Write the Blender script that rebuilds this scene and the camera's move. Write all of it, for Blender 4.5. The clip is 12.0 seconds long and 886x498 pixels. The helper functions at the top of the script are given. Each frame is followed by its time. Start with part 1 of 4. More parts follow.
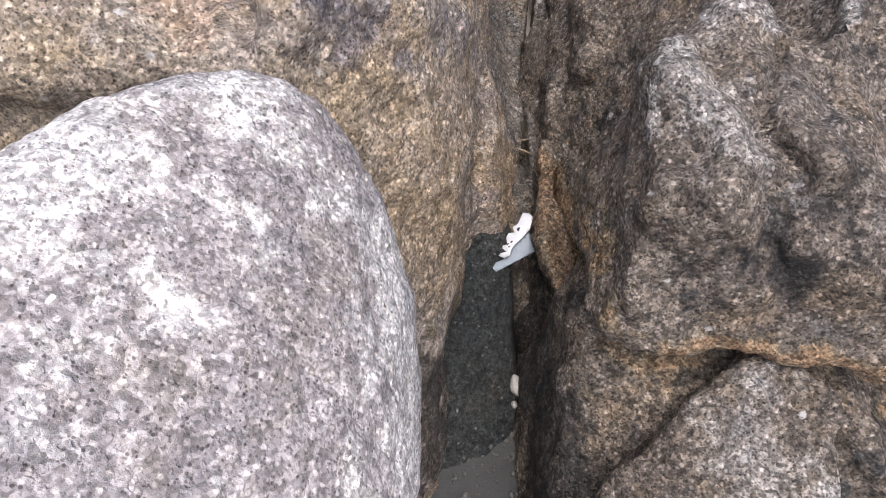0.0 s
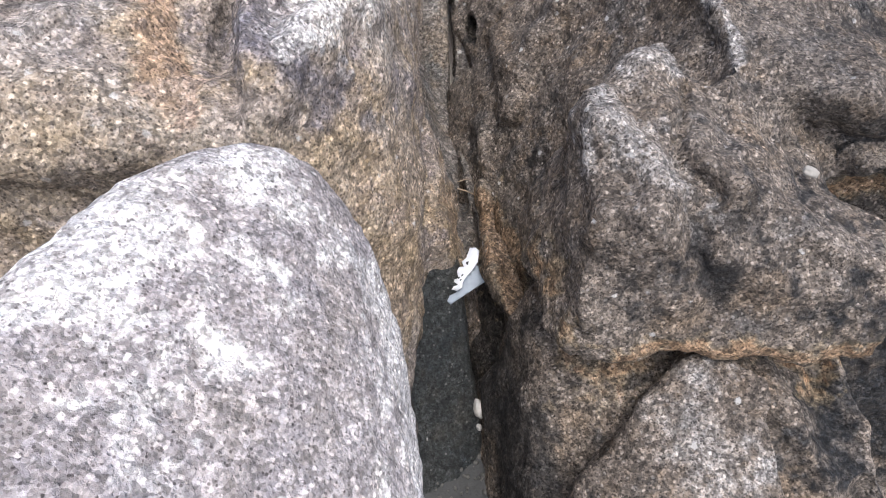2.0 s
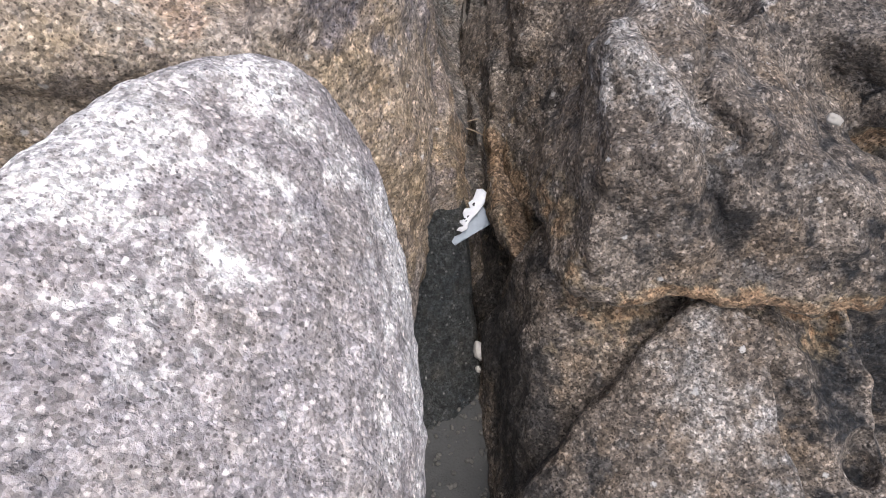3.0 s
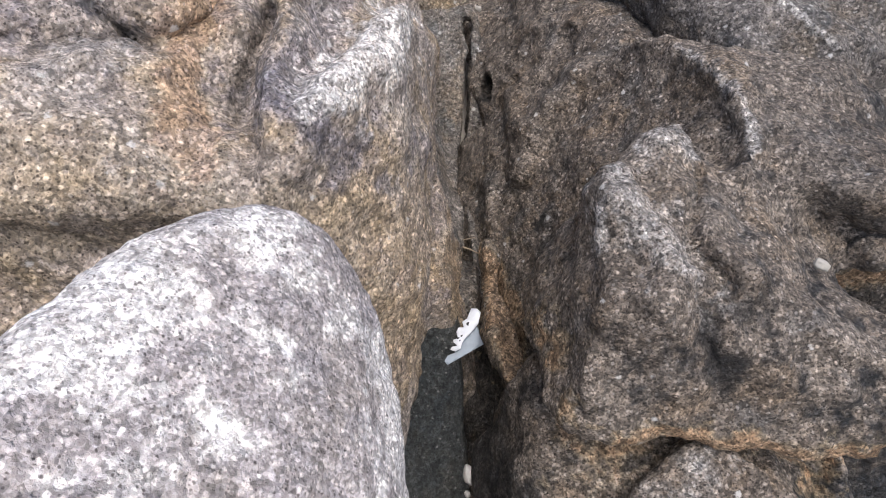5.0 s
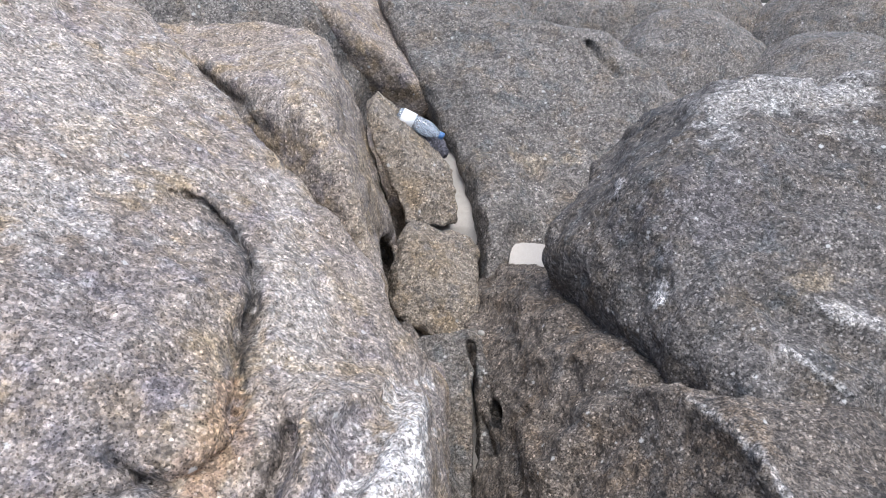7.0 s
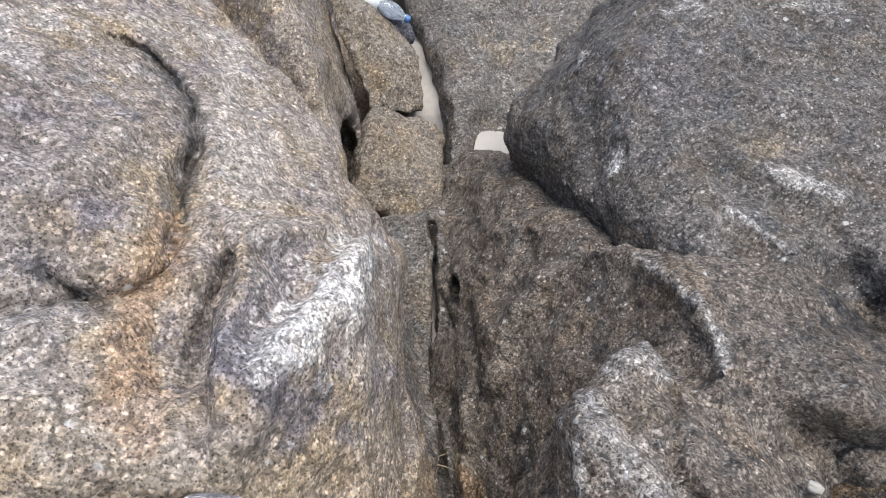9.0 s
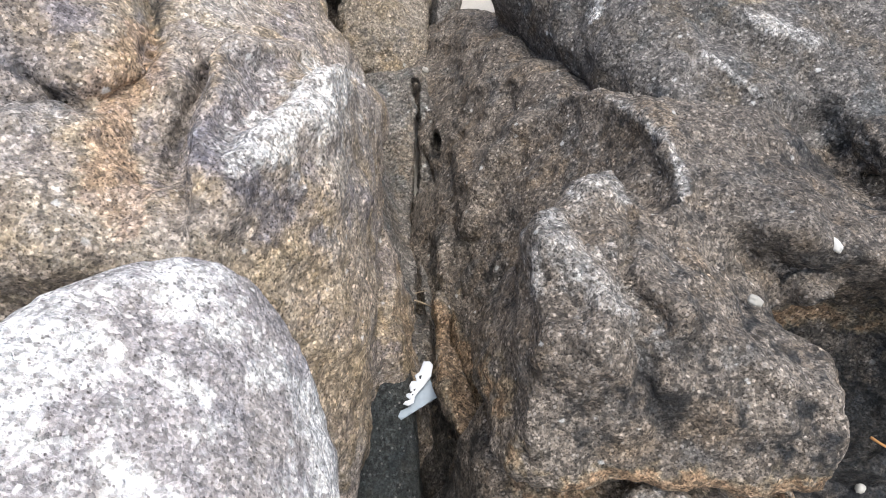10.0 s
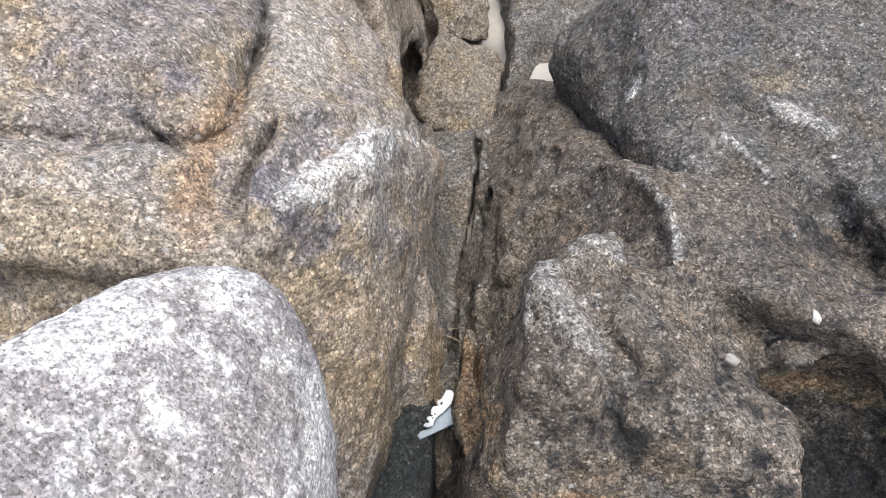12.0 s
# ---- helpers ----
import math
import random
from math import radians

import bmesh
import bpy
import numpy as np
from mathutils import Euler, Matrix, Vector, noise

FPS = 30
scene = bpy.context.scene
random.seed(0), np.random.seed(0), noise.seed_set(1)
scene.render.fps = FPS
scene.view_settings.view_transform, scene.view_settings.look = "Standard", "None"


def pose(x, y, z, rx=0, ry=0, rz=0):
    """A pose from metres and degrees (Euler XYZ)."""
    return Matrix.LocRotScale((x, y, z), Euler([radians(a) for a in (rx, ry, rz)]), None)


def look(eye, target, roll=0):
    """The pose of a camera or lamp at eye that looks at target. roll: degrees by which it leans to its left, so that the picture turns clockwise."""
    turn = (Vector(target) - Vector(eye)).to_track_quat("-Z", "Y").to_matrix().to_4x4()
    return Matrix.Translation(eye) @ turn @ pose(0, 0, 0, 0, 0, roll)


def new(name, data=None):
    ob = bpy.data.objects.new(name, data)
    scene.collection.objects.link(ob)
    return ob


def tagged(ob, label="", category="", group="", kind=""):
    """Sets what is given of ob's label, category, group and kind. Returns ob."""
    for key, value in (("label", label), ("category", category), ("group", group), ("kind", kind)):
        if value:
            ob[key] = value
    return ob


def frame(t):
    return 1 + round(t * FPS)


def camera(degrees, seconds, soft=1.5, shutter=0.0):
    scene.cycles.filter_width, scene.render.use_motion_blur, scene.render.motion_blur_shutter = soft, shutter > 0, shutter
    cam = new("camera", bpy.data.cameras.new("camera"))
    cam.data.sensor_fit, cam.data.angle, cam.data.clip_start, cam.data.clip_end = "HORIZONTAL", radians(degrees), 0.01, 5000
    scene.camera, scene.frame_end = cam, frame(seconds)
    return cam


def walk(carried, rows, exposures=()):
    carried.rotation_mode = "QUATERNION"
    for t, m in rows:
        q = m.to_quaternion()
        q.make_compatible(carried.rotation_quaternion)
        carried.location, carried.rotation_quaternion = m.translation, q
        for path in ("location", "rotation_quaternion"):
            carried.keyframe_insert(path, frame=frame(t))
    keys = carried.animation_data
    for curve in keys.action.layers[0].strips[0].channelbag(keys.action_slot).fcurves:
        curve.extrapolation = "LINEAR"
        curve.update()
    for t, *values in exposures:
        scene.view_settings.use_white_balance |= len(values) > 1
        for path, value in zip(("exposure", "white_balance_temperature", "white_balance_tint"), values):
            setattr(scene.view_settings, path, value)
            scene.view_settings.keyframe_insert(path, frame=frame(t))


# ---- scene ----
cam = camera(66.7, 12.0, soft=1.0)
PATH = [
    (0, (0.083, 0.062, 1.448), (-0.014, 1.407, -0.029), -3.2),
    (0.5, (-0.007, 0.031, 1.559), (0.066, 1.507, 0.211), -1.4),
    (1, (-0.026, 0.052, 1.642), (0.212, 1.735, 0.587), -0.3),
    (1.5, (-0.022, 0.025, 1.563), (0.195, 1.564, 0.305), 0.1),
    (2, (-0.008, -0.021, 1.54), (0.137, 1.396, 0.135), -1.1),
    (2.5, (-0.004, -0.021, 1.503), (0.122, 1.3, 0.007), -1.0),
    (2.7, (-0.012, -0.026, 1.496), (0.111, 1.29, -0.004), 0.3),
    (4.3, (-0.028, -0.027, 1.492), (0.109, 1.305, 0.006), 2.1),
    (4.5, (-0.03, -0.02, 1.497), (0.102, 1.328, 0.025), 2.1),
    (5, (-0.026, 0.026, 1.563), (0.138, 1.524, 0.249), 3.5),
    (5.5, (-0.045, 0.117, 1.684), (0.114, 1.824, 0.656), 2.5),
    (6, (-0.052, 0.171, 1.766), (0.147, 1.999, 0.98), 0.7),
    (6.5, (-0.067, 0.195, 1.789), (0.124, 2.047, 1.06), 0.4),
    (6.7, (-0.068, 0.201, 1.803), (0.12, 2.067, 1.107), 0.3),
    (8.3, (-0.019, 0.184, 1.766), (0.205, 2.048, 1.077), -0.2),
    (8.5, (-0.016, 0.178, 1.747), (0.209, 2.034, 1.036), 0.2),
    (9, (0.003, 0.131, 1.65), (0.247, 1.898, 0.745), 1.6),
    (9.2, (0.011, 0.088, 1.603), (0.258, 1.807, 0.612), 2.6),
    (9.3, (0.016, 0.058, 1.579), (0.259, 1.754, 0.548), 3.1),
    (9.5, (0.02, 0.001, 1.544), (0.264, 1.628, 0.405), 4.3),
    (10, (0.036, -0.002, 1.555), (0.288, 1.6, 0.385), 3.0),
    (10.5, (0.095, -0.032, 1.566), (0.286, 1.555, 0.364), 2.4),
    (11, (0.138, -0.095, 1.573), (0.24, 1.47, 0.332), 3.8),
    (11.5, (0.158, -0.206, 1.635), (0.116, 1.475, 0.553), 3.1),
    (12, (0.186, -0.229, 1.674), (0.173, 1.472, 0.623), 3.0),
]
walk(cam, [(t, look(e, g, r)) for t, e, g, r in PATH], exposures=[(0.0, 0.69, 6310, 12), (1.0, 0.87, 5990, 9), (1.6, 0.89, 6020, 9), (2.5, 0.66, 6240, 11), (4.5, 0.61, 6270, 11), (5.5, 0.72, 6050, 8), (6.0, 0.84, 5810, 7), (8.5, 0.81, 5810, 8), (9.0, 0.74, 6060, 6), (9.5, 0.89, 6160, 5), (10.5, 0.93, 6150, 5), (11.0, 0.98, 6130, 5), (11.5, 0.92, 6110, 5), (12.0, 0.85, 6160, 5)])

# ---- light ----
world = bpy.data.worlds.new("sky")
scene.world = world
world.use_nodes = True
wn = world.node_tree.nodes
sky = wn.new("ShaderNodeTexSky")
sky.sky_type = "NISHITA"
sky.sun_disc = False
sky.sun_elevation, sky.sun_rotation = radians(64), radians(165)
sky.air_density, sky.dust_density = 1.0, 4.0
wn["Background"].inputs["Strength"].default_value = 0.15
world.node_tree.links.new(sky.outputs[0], wn["Background"].inputs["Color"])
sun = new("sun", bpy.data.lights.new("sun", "SUN"))
sun.data.energy, sun.data.angle, sun.data.color = 1.65, radians(50), (1.0, 0.97, 0.92)
sun.matrix_world = look((0.30, -1.15, 2.45), (0, 0, 0))

# ---- materials ----
def nodes_of(name):
    m = bpy.data.materials.new(name)
    m.use_nodes = True
    return m, m.node_tree.nodes, m.node_tree.links, m.node_tree.nodes["Principled BSDF"]


def granite(name, pale, mid, dark, ochre, cool, grain=1.0, white=0.25, black=0.25, rough=0.85, spread=0.64, depth=0.013, mottle=1.0):
    """Speckled weathered granite: feldspar and mica grains over a mottled ground, with staining and painted shade from
    the mesh.
    """
    m, n, l, bsdf = nodes_of(name)
    pos = n.new("ShaderNodeNewGeometry").outputs["Position"]

    def noise_tex(scale, detail=3.0, rough_=0.6):
        t = n.new("ShaderNodeTexNoise")
        t.inputs["Scale"].default_value, t.inputs["Detail"].default_value, t.inputs["Roughness"].default_value = scale, detail, rough_
        l.new(pos, t.inputs["Vector"])
        return t.outputs["Fac"]

    def ramp(fac, a, b):
        r = n.new("ShaderNodeMapRange")
        r.inputs["From Min"].default_value, r.inputs["From Max"].default_value = a, b
        l.new(fac, r.inputs["Value"])
        return r.outputs[0]

    def mix(fac, a, b, kind="MIX"):
        x = n.new("ShaderNodeMix")
        x.data_type, x.blend_type = "RGBA", kind
        for sock, v in ((x.inputs["Factor"], fac), (x.inputs["A"], a), (x.inputs["B"], b)):
            if isinstance(v, (tuple, float)):
                sock.default_value = (*v, 1) if isinstance(v, tuple) else v
            else:
                l.new(v, sock)
        return x.outputs["Result"]

    def math_(op, a, b):
        x = n.new("ShaderNodeMath")
        x.operation = op
        for sock, v in zip(x.inputs, (a, b)):
            if isinstance(v, float):
                sock.default_value = v
            else:
                l.new(v, sock)
        return x.outputs[0]

    # mottled ground at two scales
    c = mix(ramp(noise_tex(4.0, 4.0), 0.36, 0.64), mid, pale)
    c = mix(math_("MULTIPLY", ramp(noise_tex(19.0, 4.0, 0.7), 0.45, 0.70), 0.55), c, dark)
    # ochre and cool patches
    c = mix(math_("MULTIPLY", ramp(noise_tex(6.5, 5.0, 0.65), 0.50, 0.64), 0.65), c, ochre)
    c = mix(math_("MULTIPLY", ramp(noise_tex(8.3, 5.0, 0.65), 0.46, 0.36), 0.75), c, cool)
    # staining, and shade painted in through the near-black dark weight
    st = n.new("ShaderNodeAttribute")
    st.attribute_name = "stain_and_shading"
    sts = n.new("ShaderNodeSeparateColor")
    l.new(st.outputs["Color"], sts.inputs[0])
    fleck = ramp(noise_tex(60.0, 3.0, 0.7), 0.25, 0.75)
    soft = math_("ADD", math_("MULTIPLY", fleck, 0.6), 0.5)
    broken = math_("ADD", math_("MULTIPLY", ramp(noise_tex(95.0, 4.0, 0.75), 0.38, 0.60), 0.85), 0.25)
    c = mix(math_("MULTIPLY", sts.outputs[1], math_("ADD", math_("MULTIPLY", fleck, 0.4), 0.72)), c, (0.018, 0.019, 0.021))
    c = mix(math_("MULTIPLY", sts.outputs[0], soft), c, mix(ramp(sts.outputs[0], 0.35, 0.85), mix(fleck, (0.33, 0.252, 0.150), (0.42, 0.335, 0.215)), mix(fleck, (0.32, 0.183, 0.092), (0.36, 0.245, 0.15))))
    c = mix(math_("MULTIPLY", st.outputs["Alpha"], soft), c, (0.108, 0.103, 0.124))
    c = mix(math_("MULTIPLY", sts.outputs[2], broken), c, (0.70, 0.67, 0.635))
    # each mineral grain with its own tone
    wob = n.new("ShaderNodeTexNoise")
    wob.inputs["Scale"].default_value = 160.0
    l.new(pos, wob.inputs["Vector"])

    def cells(scale, bend):
        shift = n.new("ShaderNodeVectorMath")
        shift.operation = "MULTIPLY_ADD"
        shift.inputs[1].default_value = (bend, bend, bend)
        l.new(wob.outputs["Color"], shift.inputs[0])
        l.new(pos, shift.inputs[2])
        v = n.new("ShaderNodeTexVoronoi")
        v.inputs["Scale"].default_value = scale
        l.new(shift.outputs[0], v.inputs["Vector"])
        sep = n.new("ShaderNodeSeparateColor")
        l.new(v.outputs["Color"], sep.inputs[0])
        return v.outputs["Distance"], sep.outputs

    coarse_d, coarse = cells(115.0 * grain, 0.0022)
    small_d, small = cells(245.0 * grain, 0.0012)
    crowd = ramp(noise_tex(2.6, 3.0), 0.35, 0.65)
    for tone, span in ((coarse[0], 0.90 * spread), (small[0], 0.80 * spread)):
        g = n.new("ShaderNodeMapRange")
        g.inputs["To Min"].default_value, g.inputs["To Max"].default_value = 1 - span, 1 + span
        l.new(tone, g.inputs["Value"])
        grey = n.new("ShaderNodeCombineColor")
        for sock in grey.inputs:
            l.new(g.outputs[0], sock)
        c = mix(1.0, c, grey.outputs[0], "MULTIPLY")
    for scale_, low_, high_ in ((34.0, 0.68, 1.30), (150.0 * grain, 0.74, 1.26), (420.0 * grain, 0.90, 1.10)):
        g = n.new("ShaderNodeMapRange")
        g.inputs["From Min"].default_value, g.inputs["From Max"].default_value = 0.32, 0.68
        g.inputs["To Min"].default_value, g.inputs["To Max"].default_value = 1 - mottle * (1 - low_), 1 + mottle * (high_ - 1)
        l.new(noise_tex(scale_, 3.0, 0.65), g.inputs["Value"])
        grey = n.new("ShaderNodeCombineColor")
        for sock in grey.inputs:
            l.new(g.outputs[0], sock)
        c = mix(1.0, c, grey.outputs[0], "MULTIPLY")
    # a slight tint from grain to grain
    c = mix(math_("MULTIPLY", small[2], 0.22), c, (1.12, 0.98, 0.84), "MULTIPLY")
    c = mix(math_("MULTIPLY", coarse[2], 0.22), c, (0.90, 0.97, 1.12), "MULTIPLY")
    # dark mica and pale feldspar, thicker in some places than in others
    mica = math_("MULTIPLY", ramp(small[1], 1.0 - 0.9 * black, 1.02 - 0.9 * black), ramp(small_d, 0.55, 0.35))
    c = mix(math_("MULTIPLY", mica, 0.85), c, (0.30, 0.28, 0.28), "MULTIPLY")
    ragged = math_("MULTIPLY", noise_tex(260.0, 2.0), 0.55)
    pale_cut = math_("SUBTRACT", 1.0 - 0.5 * white, math_("MULTIPLY", crowd, 0.35 * white))
    off_dark = math_("SUBTRACT", 1.0, math_("MULTIPLY", sts.outputs[1], 0.9))
    spar = math_("MULTIPLY", math_("MULTIPLY", off_dark, math_("GREATER_THAN", coarse[1], pale_cut)), ramp(math_("ADD", coarse_d, ragged), 0.74, 0.54))
    c = mix(math_("MULTIPLY", spar, 0.75), c, (2.0, 1.95, 1.88), "MULTIPLY")
    c = mix(math_("MULTIPLY", spar, 0.16), c, (0.66, 0.63, 0.60))
    big_d, big = cells(52.0 * grain, 0.006)
    lump = math_("MULTIPLY", math_("GREATER_THAN", big[0], 1.0 - 0.12 * white), ramp(math_("ADD", math_("ADD", big_d, math_("MULTIPLY", big[1], 0.35)), ragged), 0.76, 0.58))
    c = mix(math_("MULTIPLY", math_("MULTIPLY", lump, off_dark), 0.65), c, (0.62, 0.60, 0.57))
    l.new(c, bsdf.inputs["Base Color"])
    bsdf.inputs["Roughness"].default_value = rough
    bsdf.inputs["Specular IOR Level"].default_value = 0.3
    # relief of grains, pits and weathering
    h = math_("ADD", math_("MULTIPLY", noise_tex(48.0, 5.0, 0.72), 1.0), math_("MULTIPLY", small[1], 0.16))
    h = math_("ADD", h, math_("MULTIPLY", math_("SUBTRACT", 0.7, coarse_d), math_("MULTIPLY", coarse[0], 0.55)))
    h = math_("ADD", h, math_("MULTIPLY", ramp(noise_tex(130.0, 2.0), 0.42, 0.30), -0.35))
    bump = n.new("ShaderNodeBump")
    bump.inputs["Strength"].default_value, bump.inputs["Distance"].default_value = 1.0, depth
    l.new(h, bump.inputs["Height"])
    l.new(bump.outputs[0], bsdf.inputs["Normal"])
    return m


def plain(name, colour, rough=0.6, bump=0.0, scale=200.0):
    """A plain surface with slight mottling and fine relief."""
    m, n, l, bsdf = nodes_of(name)
    pos = n.new("ShaderNodeNewGeometry").outputs["Position"]
    t = n.new("ShaderNodeTexNoise")
    t.inputs["Scale"].default_value, t.inputs["Detail"].default_value = scale, 4.0
    l.new(pos, t.inputs["Vector"])
    x = n.new("ShaderNodeMix")
    x.data_type = "RGBA"
    x.inputs["A"].default_value = (*[v * 0.72 for v in colour], 1)
    x.inputs["B"].default_value = (*[min(1, v * 1.18) for v in colour], 1)
    l.new(t.outputs["Fac"], x.inputs["Factor"])
    l.new(x.outputs["Result"], bsdf.inputs["Base Color"])
    bsdf.inputs["Roughness"].default_value = rough
    if bump:
        b = n.new("ShaderNodeBump")
        b.inputs["Strength"].default_value, b.inputs["Distance"].default_value = 0.6, bump
        l.new(t.outputs["Fac"], b.inputs["Height"])
        l.new(b.outputs[0], bsdf.inputs["Normal"])
    return m


PALE_GRANITE = granite("pale_granite", (0.335, 0.303, 0.296), (0.275, 0.245, 0.238), (0.205, 0.182, 0.178), (0.295, 0.26, 0.235), (0.23, 0.212, 0.218), 1.10, 0.34, 0.13, spread=0.42, depth=0.005, mottle=0.65)
WARM_GRANITE = granite("warm_granite", (0.306, 0.260, 0.225), (0.257, 0.208, 0.163), (0.160, 0.131, 0.110), (0.291, 0.215, 0.124), (0.194, 0.167, 0.167), 0.92, 0.36, 0.24, spread=0.46, depth=0.008)
GREY_GRANITE = granite("grey_granite", (0.182, 0.153, 0.126), (0.131, 0.108, 0.088), (0.067, 0.056, 0.047), (0.162, 0.120, 0.081), (0.104, 0.096, 0.089), 0.95, 0.30, 0.34, spread=0.58, depth=0.009)
SLATE_GRANITE = granite("slate_granite", (0.141, 0.127, 0.116), (0.105, 0.093, 0.083), (0.058, 0.051, 0.047), (0.111, 0.087, 0.061), (0.083, 0.084, 0.083), 0.9, 0.30, 0.28, spread=0.55, depth=0.008)
FAR_GRANITE = granite("far_granite", (0.213, 0.193, 0.174), (0.159, 0.142, 0.125), (0.095, 0.084, 0.075), (0.179, 0.142, 0.103), (0.129, 0.131, 0.128), 0.8, 0.26, 0.28, spread=0.50)
WEDGE_GRANITE = granite("wedge_granite", (0.285, 0.243, 0.196), (0.226, 0.186, 0.142), (0.132, 0.109, 0.088), (0.262, 0.196, 0.120), (0.176, 0.159, 0.146), 0.90, 0.30, 0.26, spread=0.50)
# near-black: wet rock on the slab, painted-in gap shade on the bedrock
WET_SHADE_GRANITE = granite("wet_shade_granite", (0.060, 0.064, 0.062), (0.042, 0.046, 0.046), (0.022, 0.022, 0.024), (0.058, 0.050, 0.038), (0.035, 0.042, 0.046), 1.0, 0.06, 0.3, 0.5, spread=0.45)
SAND = plain("sand", (0.43, 0.39, 0.345), 0.95, 0.004, 260.0)
DARK_SAND = plain("dark_sand", (0.055, 0.056, 0.055), 0.7, 0.004, 160.0)
PAPER = plain("printed_card", (0.30, 0.345, 0.40), 0.55, 0.0, 60.0)
FOLD = plain("white_card", (0.74, 0.75, 0.79), 0.5, 0.0, 60.0)
INK = plain("dark_hole", (0.02, 0.02, 0.025), 0.7)
LABEL = plain("white_label", (0.92, 0.92, 0.92), 0.5, 0.0, 80.0)
CAP = plain("blue_cap", (0.05, 0.13, 0.30), 0.35, 0.0, 80.0)
BROWN_STONE = plain("brown_stone", (0.20, 0.165, 0.13), 0.85, 0.002, 120.0)
GRIT = plain("grit", (0.13, 0.125, 0.115), 0.85, 0.001, 90.0)
STONE = plain("pale_pebble", (0.36, 0.335, 0.295), 0.75, 0.001, 140.0)
SHELL = plain("white_stone", (0.50, 0.475, 0.44), 0.6, 0.001, 160.0)
TWIG = plain("dry_twig", (0.33, 0.25, 0.17), 0.9, 0.001, 300.0)
RUST = plain("rusty_splinter", (0.34, 0.17, 0.06), 0.85, 0.001, 300.0)


def clear_plastic():
    m, n, l, bsdf = nodes_of("clear_plastic")
    bsdf.inputs["Base Color"].default_value = (0.86, 0.91, 0.97, 1)
    bsdf.inputs["Roughness"].default_value = 0.12
    bsdf.inputs["IOR"].default_value = 1.25
    bsdf.inputs["Transmission Weight"].default_value = 0.85
    return m


PET = clear_plastic()

# ---- shapes as distance fields ----
def smin(a, b, k):
    h = np.clip(0.5 + 0.5 * (b - a) / k, 0, 1)
    return b + (a - b) * h - k * h * (1 - h)


def smax(a, b, k):
    return -smin(-a, -b, k)


def ell(p, c, r, turn=(0, 0, 0)):
    """Distance to an ellipsoid at c with half axes r, turned by Euler degrees."""
    m = np.array(Euler([radians(a) for a in turn]).to_matrix(), dtype=np.float32)
    q = (p - np.array(c, dtype=np.float32)) @ m
    r = np.array(r, dtype=np.float32)
    k0 = np.sqrt(((q / r) ** 2).sum(-1)) + 1e-6
    k1 = np.sqrt(((q / r ** 2) ** 2).sum(-1)) + 1e-6
    return k0 * (k0 - 1) / k1


def half(p, n, c):
    """Distance to the half space below the plane through c with normal n."""
    n = np.array(n, dtype=np.float32)
    return (p - np.array(c, dtype=np.float32)) @ (n / np.linalg.norm(n))


def rod(p, a, b, ra, rb=None):
    """Distance to a round rod from a to b, tapering from ra to rb."""
    a, b = np.array(a, dtype=np.float32), np.array(b, dtype=np.float32)
    rb = ra if rb is None else rb
    d = b - a
    h = np.clip(((p - a) @ d) / (d @ d), 0, 1)
    return np.linalg.norm(p - a - h[..., None] * d, axis=-1) - (ra + (rb - ra) * h)


def chain(p, points, r):
    """Distance to a row of rods through the points."""
    d = rod(p, points[0], points[1], r)
    for a, b in zip(points[1:], points[2:]):
        d = np.minimum(d, rod(p, a, b, r))
    return d


def hull(p, planes, k):
    """Smoothed solid inside all the planes, each a normal and a point."""
    d = half(p, *planes[0])
    for n, c in planes[1:]:
        d = smax(d, half(p, n, c), k)
    return d


def lateral(p, points, aim):
    """How far p lies from a row of points, seen along aim, on which side (left of the row: plus), and how far in depth from it."""
    pts = np.array(points, dtype=np.float32)
    n = np.array(aim, dtype=np.float32)
    n /= np.linalg.norm(n)
    u = np.cross((0, 0, 1), n)
    u /= np.linalg.norm(u)
    v = np.cross(n, u)
    frame2 = np.stack([u, v], 1).astype(np.float32)
    q, flat = p @ frame2, pts @ frame2
    best, side, deep = np.full(len(p), 9.0, np.float32), np.zeros(len(p), np.float32), np.zeros(len(p), np.float32)
    if len(pts) == 1:
        return np.linalg.norm(q - flat[0], axis=1), side, (p - pts[0]) @ n
    for i in range(len(pts) - 1):
        a, e = flat[i], flat[i + 1] - flat[i]
        h = np.clip(((q - a) @ e) / (e @ e), 0, 1)
        r = q - a - h[:, None] * e
        d = np.linalg.norm(r, axis=1)
        near = d < best
        best[near] = d[near]
        side[near] = np.sign(e[0] * r[:, 1] - e[1] * r[:, 0])[near]
        z = (p - pts[i]) @ n - h * ((pts[i + 1] - pts[i]) @ n)
        deep[near] = z[near]
    return best, side, deep


EYE = np.array((0.0, 0.05, 1.6))


def bell(p, points, wide, sharp=False):
    """1 along a row of points, fading to 0 within about twice the width."""
    d, _, z = lateral(p, points, EYE - np.mean(points, axis=0))
    return (np.exp(-d / wide) if sharp else np.exp(-(d / wide) ** 2)) * np.exp(-(z / 0.22) ** 2)


def ledge(p, points, wide, reach):
    """1 close on the left side of a row of points, 0 on its right, fading within reach."""
    d, side, z = lateral(p, points, EYE - np.mean(points, axis=0))
    s = d * side
    return np.clip(0.5 + s / wide, 0, 1) * np.exp(-(d / reach) ** 2) * np.exp(-(z / 0.22) ** 2)


_lattice = np.random.RandomState(7).rand(32, 32, 32).astype(np.float32)


